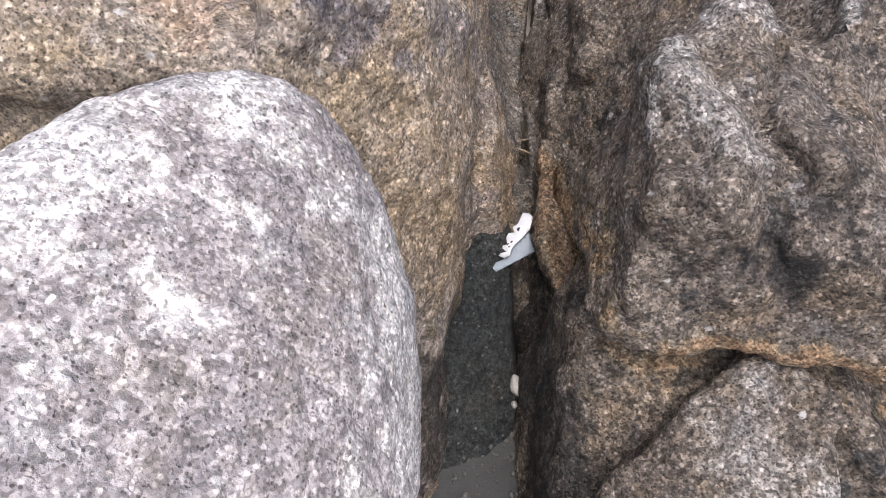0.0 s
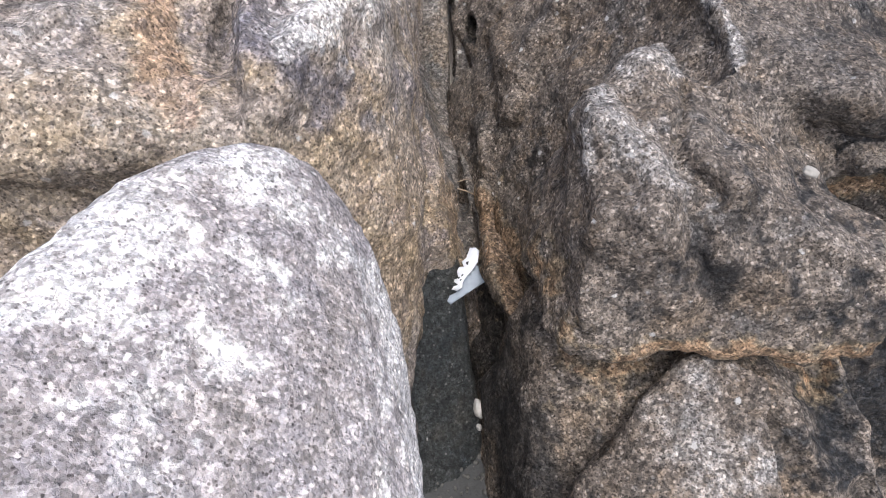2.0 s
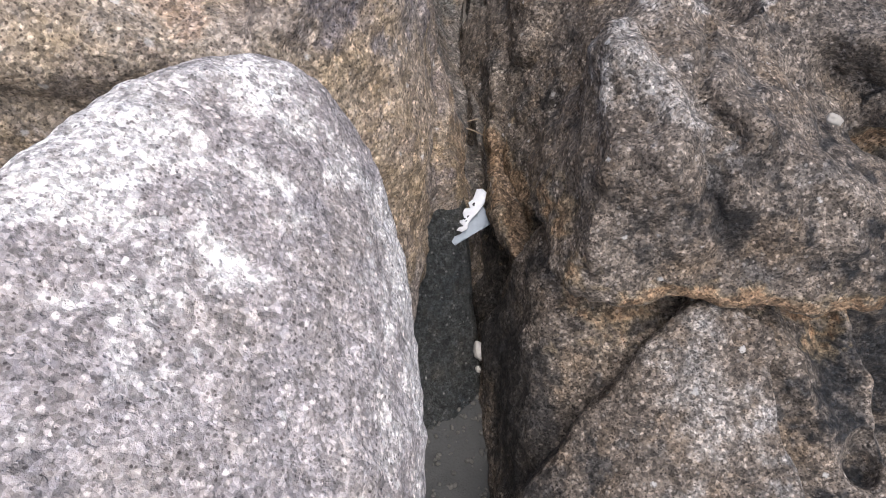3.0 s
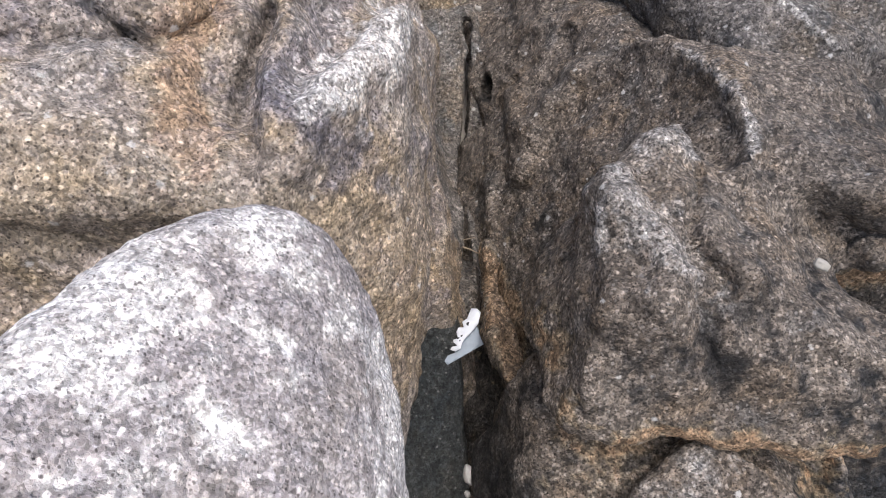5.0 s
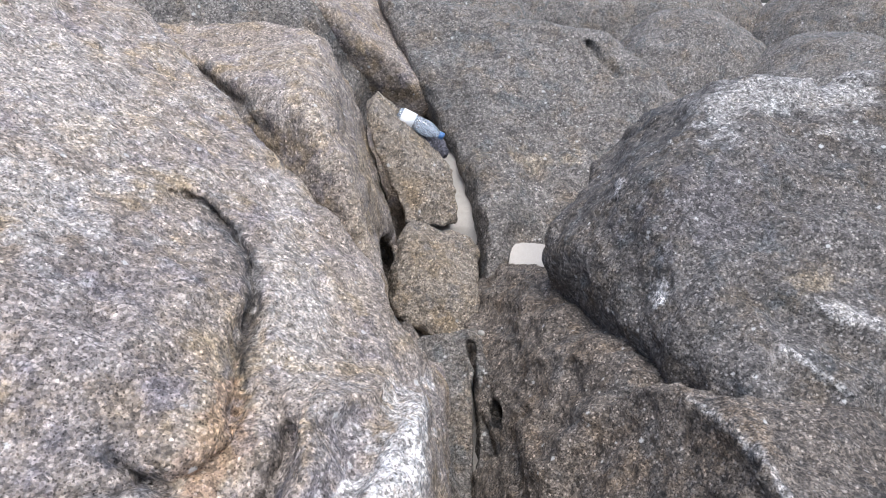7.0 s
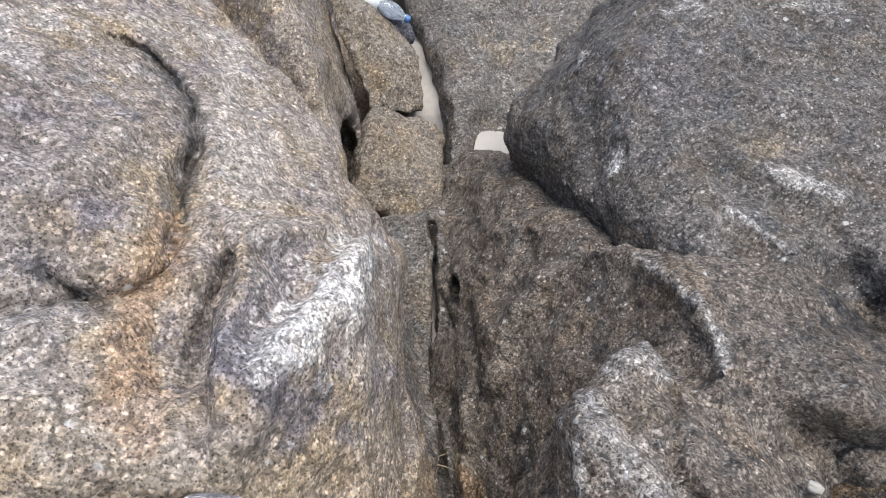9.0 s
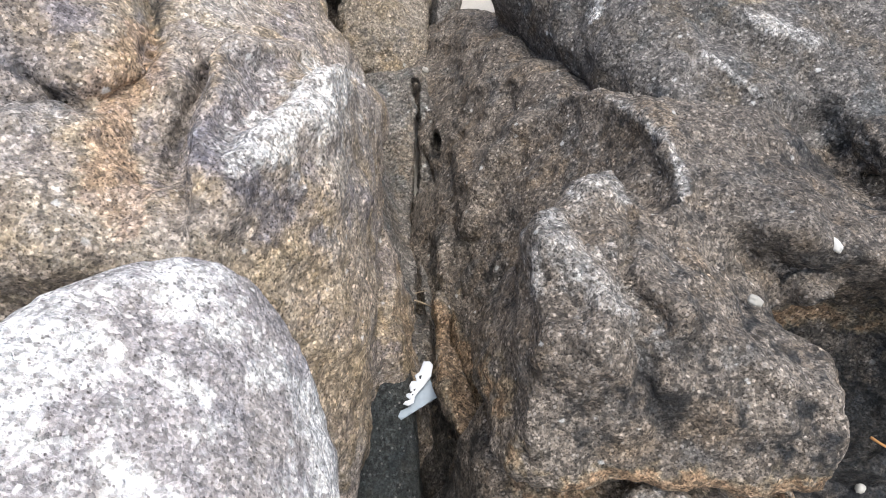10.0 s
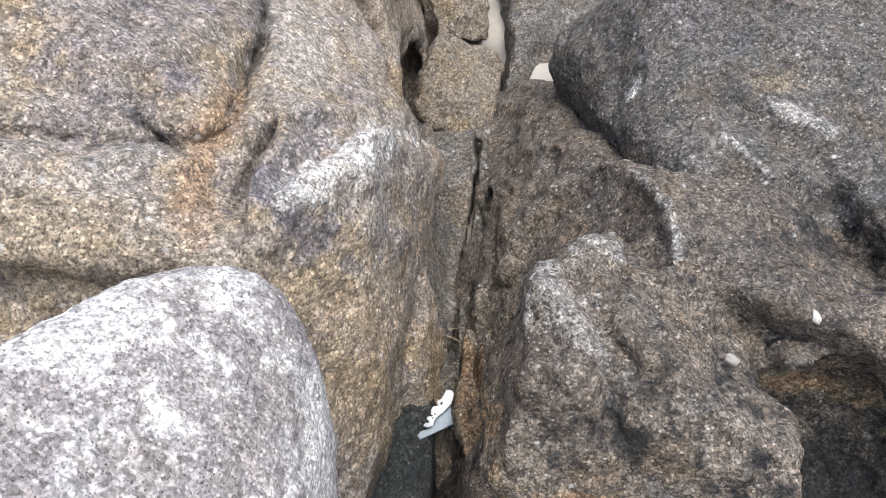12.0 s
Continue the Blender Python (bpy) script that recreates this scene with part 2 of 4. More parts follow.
def value_noise(p):
    """Smooth noise in -1..1 at the points p, one lattice cell to the unit."""
    i = np.floor(p).astype(np.int32)
    f = p - i
    f = f * f * (3 - 2 * f)
    i &= 31
    j = (i + 1) & 31
    x0, y0, z0, x1, y1, z1 = i[..., 0], i[..., 1], i[..., 2], j[..., 0], j[..., 1], j[..., 2]
    fx, fy, fz = f[..., 0], f[..., 1], f[..., 2]
    g = _lattice
    a = (g[x0, y0, z0] * (1 - fx) + g[x1, y0, z0] * fx) * (1 - fy) + (g[x0, y1, z0] * (1 - fx) + g[x1, y1, z0] * fx) * fy
    b = (g[x0, y0, z1] * (1 - fx) + g[x1, y0, z1] * fx) * (1 - fy) + (g[x0, y1, z1] * (1 - fx) + g[x1, y1, z1] * fx) * fy
    return 2 * (a * (1 - fz) + b * fz) - 1


def relief(p, size, octaves, keep=0.5):
    out, amp, s = 0, 1.0, 1.0 / size
    for o in range(octaves):
        out = out + amp * value_noise(p * s + 5.3 * o)
        amp, s = amp * keep, s * 2.03
    return out


def warp(p, amount=0.011, size=0.07):
    """Shifts the points a little, so that edges and faces run unevenly."""
    q = p.astype(np.float32) / size
    s = np.stack([value_noise(q), value_noise(q + 11.7), value_noise(q + 23.1)], -1)
    t = np.stack([value_noise(q * 2.7 + 4.1), value_noise(q * 2.7 + 17.3), value_noise(q * 2.7 + 29.9)], -1)
    return p + (amount * (s + 0.45 * t)).astype(np.float32)


CORNERS = np.array([(a, b, c) for a in (0, 1) for b in (0, 1) for c in (0, 1)])
EDGES = [(a, b) for a in range(8) for b in range(a + 1, 8) if abs(CORNERS[a] - CORNERS[b]).sum() == 1]


def surface(field, lo, hi, step):
    """Vertices and quads of the surface field = 0 inside the box."""
    lo = np.array(lo, dtype=np.float32)
    block = 8
    n = np.ceil((np.array(hi) - lo) / step / block).astype(int) * block + 1
    grid = np.full(tuple(n), 9.0, dtype=np.float32)
    nb = (n - 1) // block
    ids = np.stack(np.meshgrid(*[np.arange(k) for k in nb], indexing="ij"), -1).reshape(-1, 3)
    mid = field((lo + (ids + 0.5) * block * step).astype(np.float32))
    near = np.abs(mid) < max(block * step, 0.10)
    grid[:-1, :-1, :-1] = mid.reshape(tuple(nb)).repeat(block, 0).repeat(block, 1).repeat(block, 2)
    local = np.stack(np.meshgrid(*[np.arange(block + 1)] * 3, indexing="ij"), -1).reshape(-1, 3)
    chosen = ids[near]
    for s in range(0, len(chosen), 600):
        some = chosen[s:s + 600]
        pts = (lo + ((some[:, None, :] * block + local[None]) * step)).astype(np.float32)
        val = field(pts.reshape(-1, 3)).reshape(len(some), block + 1, block + 1, block + 1)
        for (i, j, k), v in zip(some, val):
            grid[i * block:(i + 1) * block + 1, j * block:(j + 1) * block + 1, k * block:(k + 1) * block + 1] = v
    grid[[0, -1]] = np.abs(grid[[0, -1]]) + 1e-4
    grid[:, [0, -1]] = np.abs(grid[:, [0, -1]]) + 1e-4
    grid[:, :, [0, -1]] = np.abs(grid[:, :, [0, -1]]) + 1e-4
    inside = grid < 0
    total = sum(inside[a:n[0] - 1 + a, b:n[1] - 1 + b, c:n[2] - 1 + c].astype(np.int8) for a, b, c in CORNERS)
    cells = np.argwhere((total > 0) & (total < 8))
    vals = np.stack([grid[cells[:, 0] + a, cells[:, 1] + b, cells[:, 2] + c] for a, b, c in CORNERS], 1)
    acc, cnt = np.zeros((len(cells), 3)), np.zeros(len(cells))
    for a, b in EDGES:
        va, vb = vals[:, a], vals[:, b]
        hit = (va < 0) != (vb < 0)
        w = np.where(hit, va / np.where(hit, va - vb, 1), 0)
        acc += hit[:, None] * (CORNERS[a] + w[:, None] * (CORNERS[b] - CORNERS[a]))
        cnt += hit
    verts = lo + (cells + acc / cnt[:, None]) * step
    index = np.full(tuple(n - 1), -1, dtype=np.int64)
    index[tuple(cells.T)] = np.arange(len(cells))
    quads = []
    for axis in range(3):
        u, v = [(1, 2), (2, 0), (0, 1)][axis]
        e = np.zeros(3, int)
        e[axis] = 1
        sl = [slice(None)] * 3
        sl[axis] = slice(0, n[axis] - 1)
        a = inside[tuple(sl)]
        sl[axis] = slice(1, n[axis])
        b = inside[tuple(sl)]
        at = np.argwhere(a != b)
        at = at[(at[:, u] > 0) & (at[:, v] > 0) & (at[:, u] < n[u] - 1) & (at[:, v] < n[v] - 1)]
        du, dv = np.zeros(3, int), np.zeros(3, int)
        du[u], dv[v] = 1, 1
        q = np.stack([index[tuple((at - s).T)] for s in (du + dv, dv, 0 * du, du)], 1)
        flip = ~a[tuple(at.T)]
        q[flip] = q[flip][:, ::-1]
        quads.append(q)
    return verts, np.concatenate(quads)


def rock(name, field, lo, hi, step, material, label, rough=0.012, size=0.11, stains_and_shading=(), category="boulder", group="boulders of the shore"):
    """A stone from a distance field, roughened along its normals, with staining and painted shade (iron, dark, pale,
    cool) at a place or along a row of points.
    """
    verts, quads = surface(field, lo, hi, step)
    eps = step * 0.5
    g = np.stack([field((verts + eps * e).astype(np.float32)) - field((verts - eps * e).astype(np.float32)) for e in np.eye(3)], 1)
    g /= np.linalg.norm(g, axis=1)[:, None] + 1e-9
    p32 = verts.astype(np.float32)
    shift = rough * relief(p32, size, 4, 0.55) + 0.35 * rough * (np.abs(relief(p32 + 3.3, 0.6 * size, 3)) - 0.35) + 0.0035 * relief(p32, 0.024, 2)
    verts = verts + g * shift[:, None]
    base = np.array([(lo[0] + hi[0]) / 2, (lo[1] + hi[1]) / 2, verts[:, 2].min()])
    me = bpy.data.meshes.new(name)
    me.vertices.add(len(verts))
    me.vertices.foreach_set("co", (verts - base).astype(np.float32).ravel())
    me.loops.add(4 * len(quads))
    me.loops.foreach_set("vertex_index", quads.ravel().astype(np.int32))
    me.polygons.add(len(quads))
    me.polygons.foreach_set("loop_start", np.arange(0, 4 * len(quads), 4, dtype=np.int32))
    me.polygons.foreach_set("loop_total", np.full(len(quads), 4, dtype=np.int32))
    me.polygons.foreach_set("use_smooth", np.ones(len(quads), dtype=bool))
    me.update(calc_edges=True)
    colour = np.zeros((len(verts), 4), dtype=np.float32)
    ragged = np.clip(1 + 0.8 * relief(p32, 0.06, 5, 0.7), 0.4, 2.2)
    for kind, c, r, s in stains_and_shading:
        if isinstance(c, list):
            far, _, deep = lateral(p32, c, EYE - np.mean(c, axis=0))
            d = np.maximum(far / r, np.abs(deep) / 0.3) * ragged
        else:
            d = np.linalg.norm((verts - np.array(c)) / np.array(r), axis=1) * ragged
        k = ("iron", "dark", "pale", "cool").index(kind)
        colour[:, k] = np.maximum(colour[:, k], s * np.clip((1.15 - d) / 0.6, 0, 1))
    me.color_attributes.new("stain_and_shading", "FLOAT_COLOR", "POINT").data.foreach_set("color", colour.ravel())
    me.materials.append(material)
    ob = new(name, me)
    ob.location = base
    return tagged(ob, label, category, group)

# ---- ground ----
def ground_height(x, y):
    rise = np.clip((y - 0.6) / 3.0, 0, 1)
    return -0.42 + 0.85 * rise * rise * (3 - 2 * rise) + 0.05 * np.sin(0.9 * x + 0.4) * np.sin(0.7 * y)


def make_ground():
    ticks = np.concatenate([-np.geomspace(900, 6, 14), np.linspace(-5, 8, 66), np.geomspace(9, 900, 14)])
    xs, ys = np.meshgrid(ticks, ticks, indexing="ij")
    k = len(ticks)
    zs = ground_height(xs, ys)
    me = bpy.data.meshes.new("ground")
    q = [(i * k + j, (i + 1) * k + j, (i + 1) * k + j + 1, i * k + j + 1) for i in range(k - 1) for j in range(k - 1)]
    me.from_pydata(np.stack([xs, ys, zs], -1).reshape(-1, 3).tolist(), [], q)
    me.polygons.foreach_set("use_smooth", np.ones(len(q), dtype=bool))
    me.materials.append(SAND)
    tagged(new("ground", me), "pale dry beach sand under and between the boulders", "sand", kind="structure")


make_ground()


# ---- the boulders ----
def near_boulder(p):
    p = warp(p, 0.004)
    d = hull(p, [((0.364, -0.121, 0.924), (-0.237, 0.446, 1.043)), ((0.710, -0.191, 0.678), (-0.078, 0.372, 0.842)), ((0.981, 0.047, 0.191), (-0.032, 0.641, 0.865)), ((0.995, 0.017, -0.100), (0.007, 0.500, 0.600)),
                 ((-0.914, 0.401, 0.063), (-0.349, 0.619, 1.000)), ((-0.212, 0.720, 0.661), (-0.308, 0.706, 1.074)), ((0.037, 0.994, -0.099), (-0.147, 0.813, 0.943)),
                 ((-1, 0, 0), (-0.95, 0, 0)), ((0, -1, 0.1), (0, 0.02, 0.7)), ((0, 0, -1), (0, 0, -0.42))], 0.10)
    # chipped edge along the shaded flank
    d = d - 0.010 * bell(p, [(-0.02, 0.62, 0.78), (-0.015, 0.52, 0.68), (-0.005, 0.40, 0.60)], 0.02, True)
    d = d + 0.006 * bell(p, [(-0.15, 0.66, 0.97), (-0.12, 0.64, 0.95)], 0.006)
    return d + 0.006 * bell(p, [(-0.13, 0.70, 0.96), (-0.10, 0.64, 0.93)], 0.005)


rock("granite_boulder", near_boulder, (-1.05, -0.2, -0.5), (0.12, 0.95, 1.2), 0.009, PALE_GRANITE, "pale grey rounded granite boulder with a whiter top", rough=0.003,
     # pale row along the flank edge is a painted rim highlight
     stains_and_shading=[("pale", (-0.38, 0.58, 1.04), (0.20, 0.14, 0.14), 0.85), ("pale", (-0.27, 0.66, 1.0), (0.10, 0.06, 0.06), 0.7), ("pale", [(-0.035, 0.64, 0.86), (-0.01, 0.55, 0.76), (0.005, 0.45, 0.66), (0.01, 0.38, 0.55)], 0.028, 0.75)])


def left_rock(p):
    p = warp(p)
    wall, corner = ((0.97, -0.08, 0.15), (0.056, 1.145, 0.6)), ((0.75, -0.62, 0.20), (-0.02, 1.058, 0.893))
    upright = ((0.995, -0.091, -0.043), (0.050, 1.080, 0.500))
    foot = [((-1, 0, 0), (-1.6, 0, 0)), ((-0.8, -0.2, 0.6), (-1.35, 1.4, 1.6)), ((0, 0, -1), (0, 0, -0.42))]
    # the long back: domed top, flank towards the crevice, rounded lower brow, split at the far end
    d = hull(p, [((0.515, -0.152, 0.844), (-0.33, 1.35, 1.135)), ((0.735, -0.12, 0.668), (-0.19, 1.483, 1.118)), ((0.22, -0.72, 0.62), (-0.43, 1.125, 1.095)), wall, corner, ((0.80, 0.55, 0.2), (-0.075, 2.03, 1.10)), upright] + foot, 0.05)
    # the shelf below the dome
    shelf = hull(p, [((0.35, -0.25, 0.90), (-0.467, 0.983, 1.062)), ((0.12, -0.86, 0.50), (-0.30, 0.835, 0.93)), ((0.0, -1, -0.1), (-0.3, 0.815, 0.8)), corner, wall, upright, ((0, 1, 0), (0, 1.5, 0))] + foot, 0.04)
    d = smin(d, shelf, 0.025)
    # the bleached knob
    knob = hull(p, [((0.15, -0.10, 0.98), (-0.115, 1.04, 1.06)), ((0.40, 0.35, 0.85), (0.0, 1.346, 1.035)), ((-0.985, -0.1, 0.15), (-0.228, 1.1, 1.07)), ((-0.1, -0.6, 0.8), (-0.224, 0.965, 1.024)), corner, wall, ((0, 0, -1), (0, 0, 0.5))], 0.03)
    d = smin(d, knob, 0.015)
    # hollow between the knob's crest and its outer rim
    crest = [(-0.20, 0.975, 1.03), (-0.142, 0.990, 1.052), (-0.113, 1.022, 1.064), (-0.083, 1.089, 1.066), (-0.057, 1.185, 1.067), (-0.02, 1.27, 1.06), (0.0, 1.346, 1.045)]
    d = d + 0.026 * bell(p, [(-0.155, 1.21, 1.09), (-0.13, 1.14, 1.07), (-0.17, 1.07, 1.07)], 0.05)
    d = d + 0.045 * ledge(p, crest[1:], 0.010, 0.06)
    d = d - 0.014 * bell(p, crest, 0.014, True)
    rim = [(-0.200, 1.30, 1.10), (-0.206, 1.21, 1.107), (-0.217, 1.13, 1.075), (-0.227, 1.035, 1.063), (-0.224, 0.962, 1.029)]
    d = d - 0.036 * ledge(p, rim, 0.010, 0.07) + 0.048 * bell(p, [(-0.232, 1.22, 1.08), (-0.245, 1.12, 1.04), (-0.26, 1.04, 1.02), (-0.25, 0.98, 1.0)], 0.016, True)
    d = d - 0.020 * bell(p, [(-0.20, 1.29, 1.10), (-0.12, 1.36, 1.08), (-0.04, 1.38, 1.06)], 0.018, True)
    # notch at the far lower corner
    d = smax(d, -ell(p, (0.0, 2.0, 0.97), (0.055, 0.16, 0.13)), 0.02)
    # raised edge of the shelf with the crease behind it
    edge = [(-0.75, 0.99, 1.13), (-0.60, 1.00, 1.11), (-0.55, 1.02, 1.10), (-0.50, 1.055, 1.09), (-0.47, 1.075, 1.085), (-0.43, 1.10, 1.078), (-0.40, 1.105, 1.06)]
    d = d - 0.014 * bell(p, [(x, y - 0.03, z - 0.012) for x, y, z in edge], 0.020) + 0.040 * bell(p, [(x, y + 0.012, z + 0.004) for x, y, z in edge], 0.013, True)
    # curved groove down the dome, the seam at its foot, the stained valley
    groove = [(-0.537, 1.859, 1.353), (-0.489, 1.855, 1.327), (-0.426, 1.813, 1.277), (-0.375, 1.728, 1.234), (-0.344, 1.632, 1.199), (-0.334, 1.559, 1.175), (-0.340, 1.499, 1.162)]
    seam = [(-0.340, 1.499, 1.162), (-0.335, 1.419, 1.149), (-0.324, 1.321, 1.128), (-0.319, 1.244, 1.103), (-0.326, 1.191, 1.080), (-0.352, 1.160, 1.069), (-0.385, 1.120, 1.072)]
    d = d - 0.012 * bell(p, [(-0.50, 1.55, 1.28), (-0.45, 1.35, 1.19)], 0.11)
    d = d - 0.016 * ledge(p, groove + seam[1:4], 0.012, 0.07)
    d = d + 0.046 * bell(p, groove, 0.014, True) + 0.044 * bell(p, seam, 0.016, True) + 0.020 * bell(p, seam[:4], 0.030)
    d = d + 0.045 * bell(p, [(-0.488, 1.12, 1.116), (-0.454, 1.11, 1.10), (-0.423, 1.095, 1.081)], 0.013, True)
    d = d + 0.010 * bell(p, [(-0.486, 1.28, 1.227), (-0.464, 1.178, 1.154)], 0.012, True)
    d = d + 0.040 * bell(p, [(-0.32, 1.14, 1.05), (-0.325, 1.06, 1.01), (-0.32, 0.99, 0.98)], 0.05)
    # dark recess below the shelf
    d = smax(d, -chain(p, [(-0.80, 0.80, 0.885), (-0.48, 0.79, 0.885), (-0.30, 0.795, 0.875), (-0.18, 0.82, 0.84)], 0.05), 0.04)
    # lower block that narrows the crevice
    d = smin(d, hull(p, [((0.95, -0.1, 0.25), (0.18, 1.45, 0.2)), ((0.1, -0.5, 0.85), (0.12, 1.45, 0.37)), ((0.45, -0.85, 0.15), (0.14, 1.29, 0.15)), ((0, 1, 0), (0, 1.6, 0)), ((-1, 0, 0), (-0.2, 0, 0)), ((0, 0, -1), (0, 0, -0.42))], 0.03), 0.05)
    d = smax(d, -ell(p, (0.10, 0.80, 0.02), (0.11, 0.36, 0.34)), 0.03)
    return d


rock("granite_outcrop", left_rock, (-1.7, 0.6, -0.5), (0.25, 2.95, 2.2), 0.009, WARM_GRANITE, "large warm grey and ochre granite rock with an iron-stained hollow", rough=0.008,
     stains_and_shading=[("iron", [(-0.35, 1.30, 1.13), (-0.36, 1.14, 1.06), (-0.365, 1.05, 1.02), (-0.345, 0.975, 0.985)], 0.055, 0.80), ("iron", [(-0.40, 1.40, 1.17), (-0.37, 1.30, 1.13)], 0.05, 0.5),
             ("iron", [(-0.06, 0.99, 0.90), (0.0, 1.05, 0.80), (0.03, 1.08, 0.65), (0.0, 0.98, 0.60), (0.02, 1.0, 0.40)], 0.11, 0.50), ("iron", [(-0.28, 0.84, 0.90), (-0.12, 0.92, 0.86), (-0.02, 0.98, 0.75)], 0.07, 0.4),
             ("pale", [(-0.125, 0.985, 1.045), (-0.065, 1.075, 1.055), (-0.033, 1.17, 1.055), (0.015, 1.31, 1.035)], 0.042, 0.70), ("pale", (-0.03, 1.12, 1.03), (0.05, 0.10, 0.06), 0.40), ("pale", (0.01, 1.3, 1.0), (0.03, 0.2, 0.12), 0.25),
             ("cool", [(-0.20, 0.99, 1.04), (-0.147, 0.975, 1.02), (-0.12, 0.965, 0.97), (-0.09, 0.98, 0.93)], 0.05, 0.85), ("cool", [(-0.16, 1.21, 1.08), (-0.13, 1.13, 1.06), (-0.17, 1.06, 1.05)], 0.05, 0.6), ("cool", [(-0.62, 1.45, 1.33), (-0.53, 1.30, 1.24), (-0.52, 1.2, 1.18)], 0.16, 0.42), ("cool", (-0.40, 1.75, 1.28), (0.12, 0.2, 0.1), 0.18),
             ("pale", [(-0.62, 0.93, 1.09), (-0.47, 0.95, 1.06), (-0.38, 0.88, 1.0), (-0.25, 0.87, 0.95)], 0.05, 0.10), ("iron", [(-0.60, 0.84, 1.0), (-0.35, 0.83, 0.92), (-0.24, 0.83, 0.88)], 0.10, 0.36), ("pale", [(-0.44, 1.06, 1.07), (-0.52, 1.02, 1.09)], 0.035, 0.2),
             # dark patches put shade into groove, pit, crease, shelf recess and crevice foot
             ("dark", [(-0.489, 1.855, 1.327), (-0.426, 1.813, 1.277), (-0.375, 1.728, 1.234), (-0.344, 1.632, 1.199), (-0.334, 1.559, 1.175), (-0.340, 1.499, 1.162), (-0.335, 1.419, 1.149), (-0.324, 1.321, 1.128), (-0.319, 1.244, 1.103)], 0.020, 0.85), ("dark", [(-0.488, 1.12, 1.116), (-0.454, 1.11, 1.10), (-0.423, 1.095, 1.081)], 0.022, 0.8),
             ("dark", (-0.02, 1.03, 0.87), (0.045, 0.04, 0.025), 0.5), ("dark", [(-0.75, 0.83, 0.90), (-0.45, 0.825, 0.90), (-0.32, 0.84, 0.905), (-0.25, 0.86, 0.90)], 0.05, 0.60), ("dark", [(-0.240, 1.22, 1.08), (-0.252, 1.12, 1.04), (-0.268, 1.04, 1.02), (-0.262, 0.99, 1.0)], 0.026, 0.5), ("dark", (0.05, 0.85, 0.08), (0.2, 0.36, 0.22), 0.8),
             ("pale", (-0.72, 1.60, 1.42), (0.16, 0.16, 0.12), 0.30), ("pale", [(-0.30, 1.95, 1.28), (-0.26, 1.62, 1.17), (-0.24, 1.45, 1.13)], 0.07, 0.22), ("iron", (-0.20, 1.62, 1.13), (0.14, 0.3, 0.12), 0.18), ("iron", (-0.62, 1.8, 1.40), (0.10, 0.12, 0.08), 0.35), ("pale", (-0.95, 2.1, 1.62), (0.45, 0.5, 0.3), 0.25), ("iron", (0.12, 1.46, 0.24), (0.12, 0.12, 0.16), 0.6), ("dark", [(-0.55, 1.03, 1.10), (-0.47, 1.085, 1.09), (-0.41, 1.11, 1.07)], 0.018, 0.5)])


def left_back_rock(p):
    p = warp(p)
    d = hull(p, [((0.011, -0.275, 0.961), (-0.538, 3.108, 1.584)), ((0.956, -0.036, 0.290), (-0.123, 3.20, 1.148)), ((0.698, -0.145, 0.701), (-0.195, 3.196, 1.493)),
                 ((-0.60, -0.79, 0.1), (-0.22, 2.56, 1.25)), ((0, 0.981, 0.196), (0, 3.6, 1.5)), ((-1, 0, 0), (-1.6, 0, 0)), ((0, 0, -1), (0, 0, -0.1))], 0.08)
    d = smax(d, -ell(p, (0.0, 2.78, 0.72), (0.10, 0.36, 0.30)), 0.03)
    d = d + 0.07 * bell(p, [(-0.75, 3.02, 1.54), (-0.64, 2.91, 1.468), (-0.52, 2.72, 1.42), (-0.43, 2.55, 1.36)], 0.03, True)
    d = smax(d, -ell(p, (-0.05, 3.10, 0.60), (0.07, 0.22, 0.20)), 0.02)
    return d - 0.03 * bell(p, [(-0.42, 3.0, 1.6), (-0.24, 2.85, 1.42), (-0.13, 2.8, 1.1)], 0.06)


rock("granite_outcrop", left_back_rock, (-1.7, 2.1, -0.15), (0.4, 3.8, 2.0), 0.016, WARM_GRANITE, "weathered granite rock with ochre tones on its flank", rough=0.018, size=0.2,
     # both dark patches paint the shade of the gap and of the split
     stains_and_shading=[("dark", (-0.04, 3.08, 0.58), (0.12, 0.32, 0.28), 0.9), ("dark", [(-0.75, 3.02, 1.54), (-0.64, 2.91, 1.468), (-0.52, 2.72, 1.42), (-0.43, 2.55, 1.36)], 0.035, 0.6), ("iron", (-0.10, 2.95, 1.0), (0.12, 0.35, 0.35), 0.42), ("iron", (-0.10, 2.3, 1.15), (0.12, 0.35, 0.3), 0.35), ("pale", (-0.5, 2.5, 1.6), (0.5, 0.5, 0.2), 0.15)])


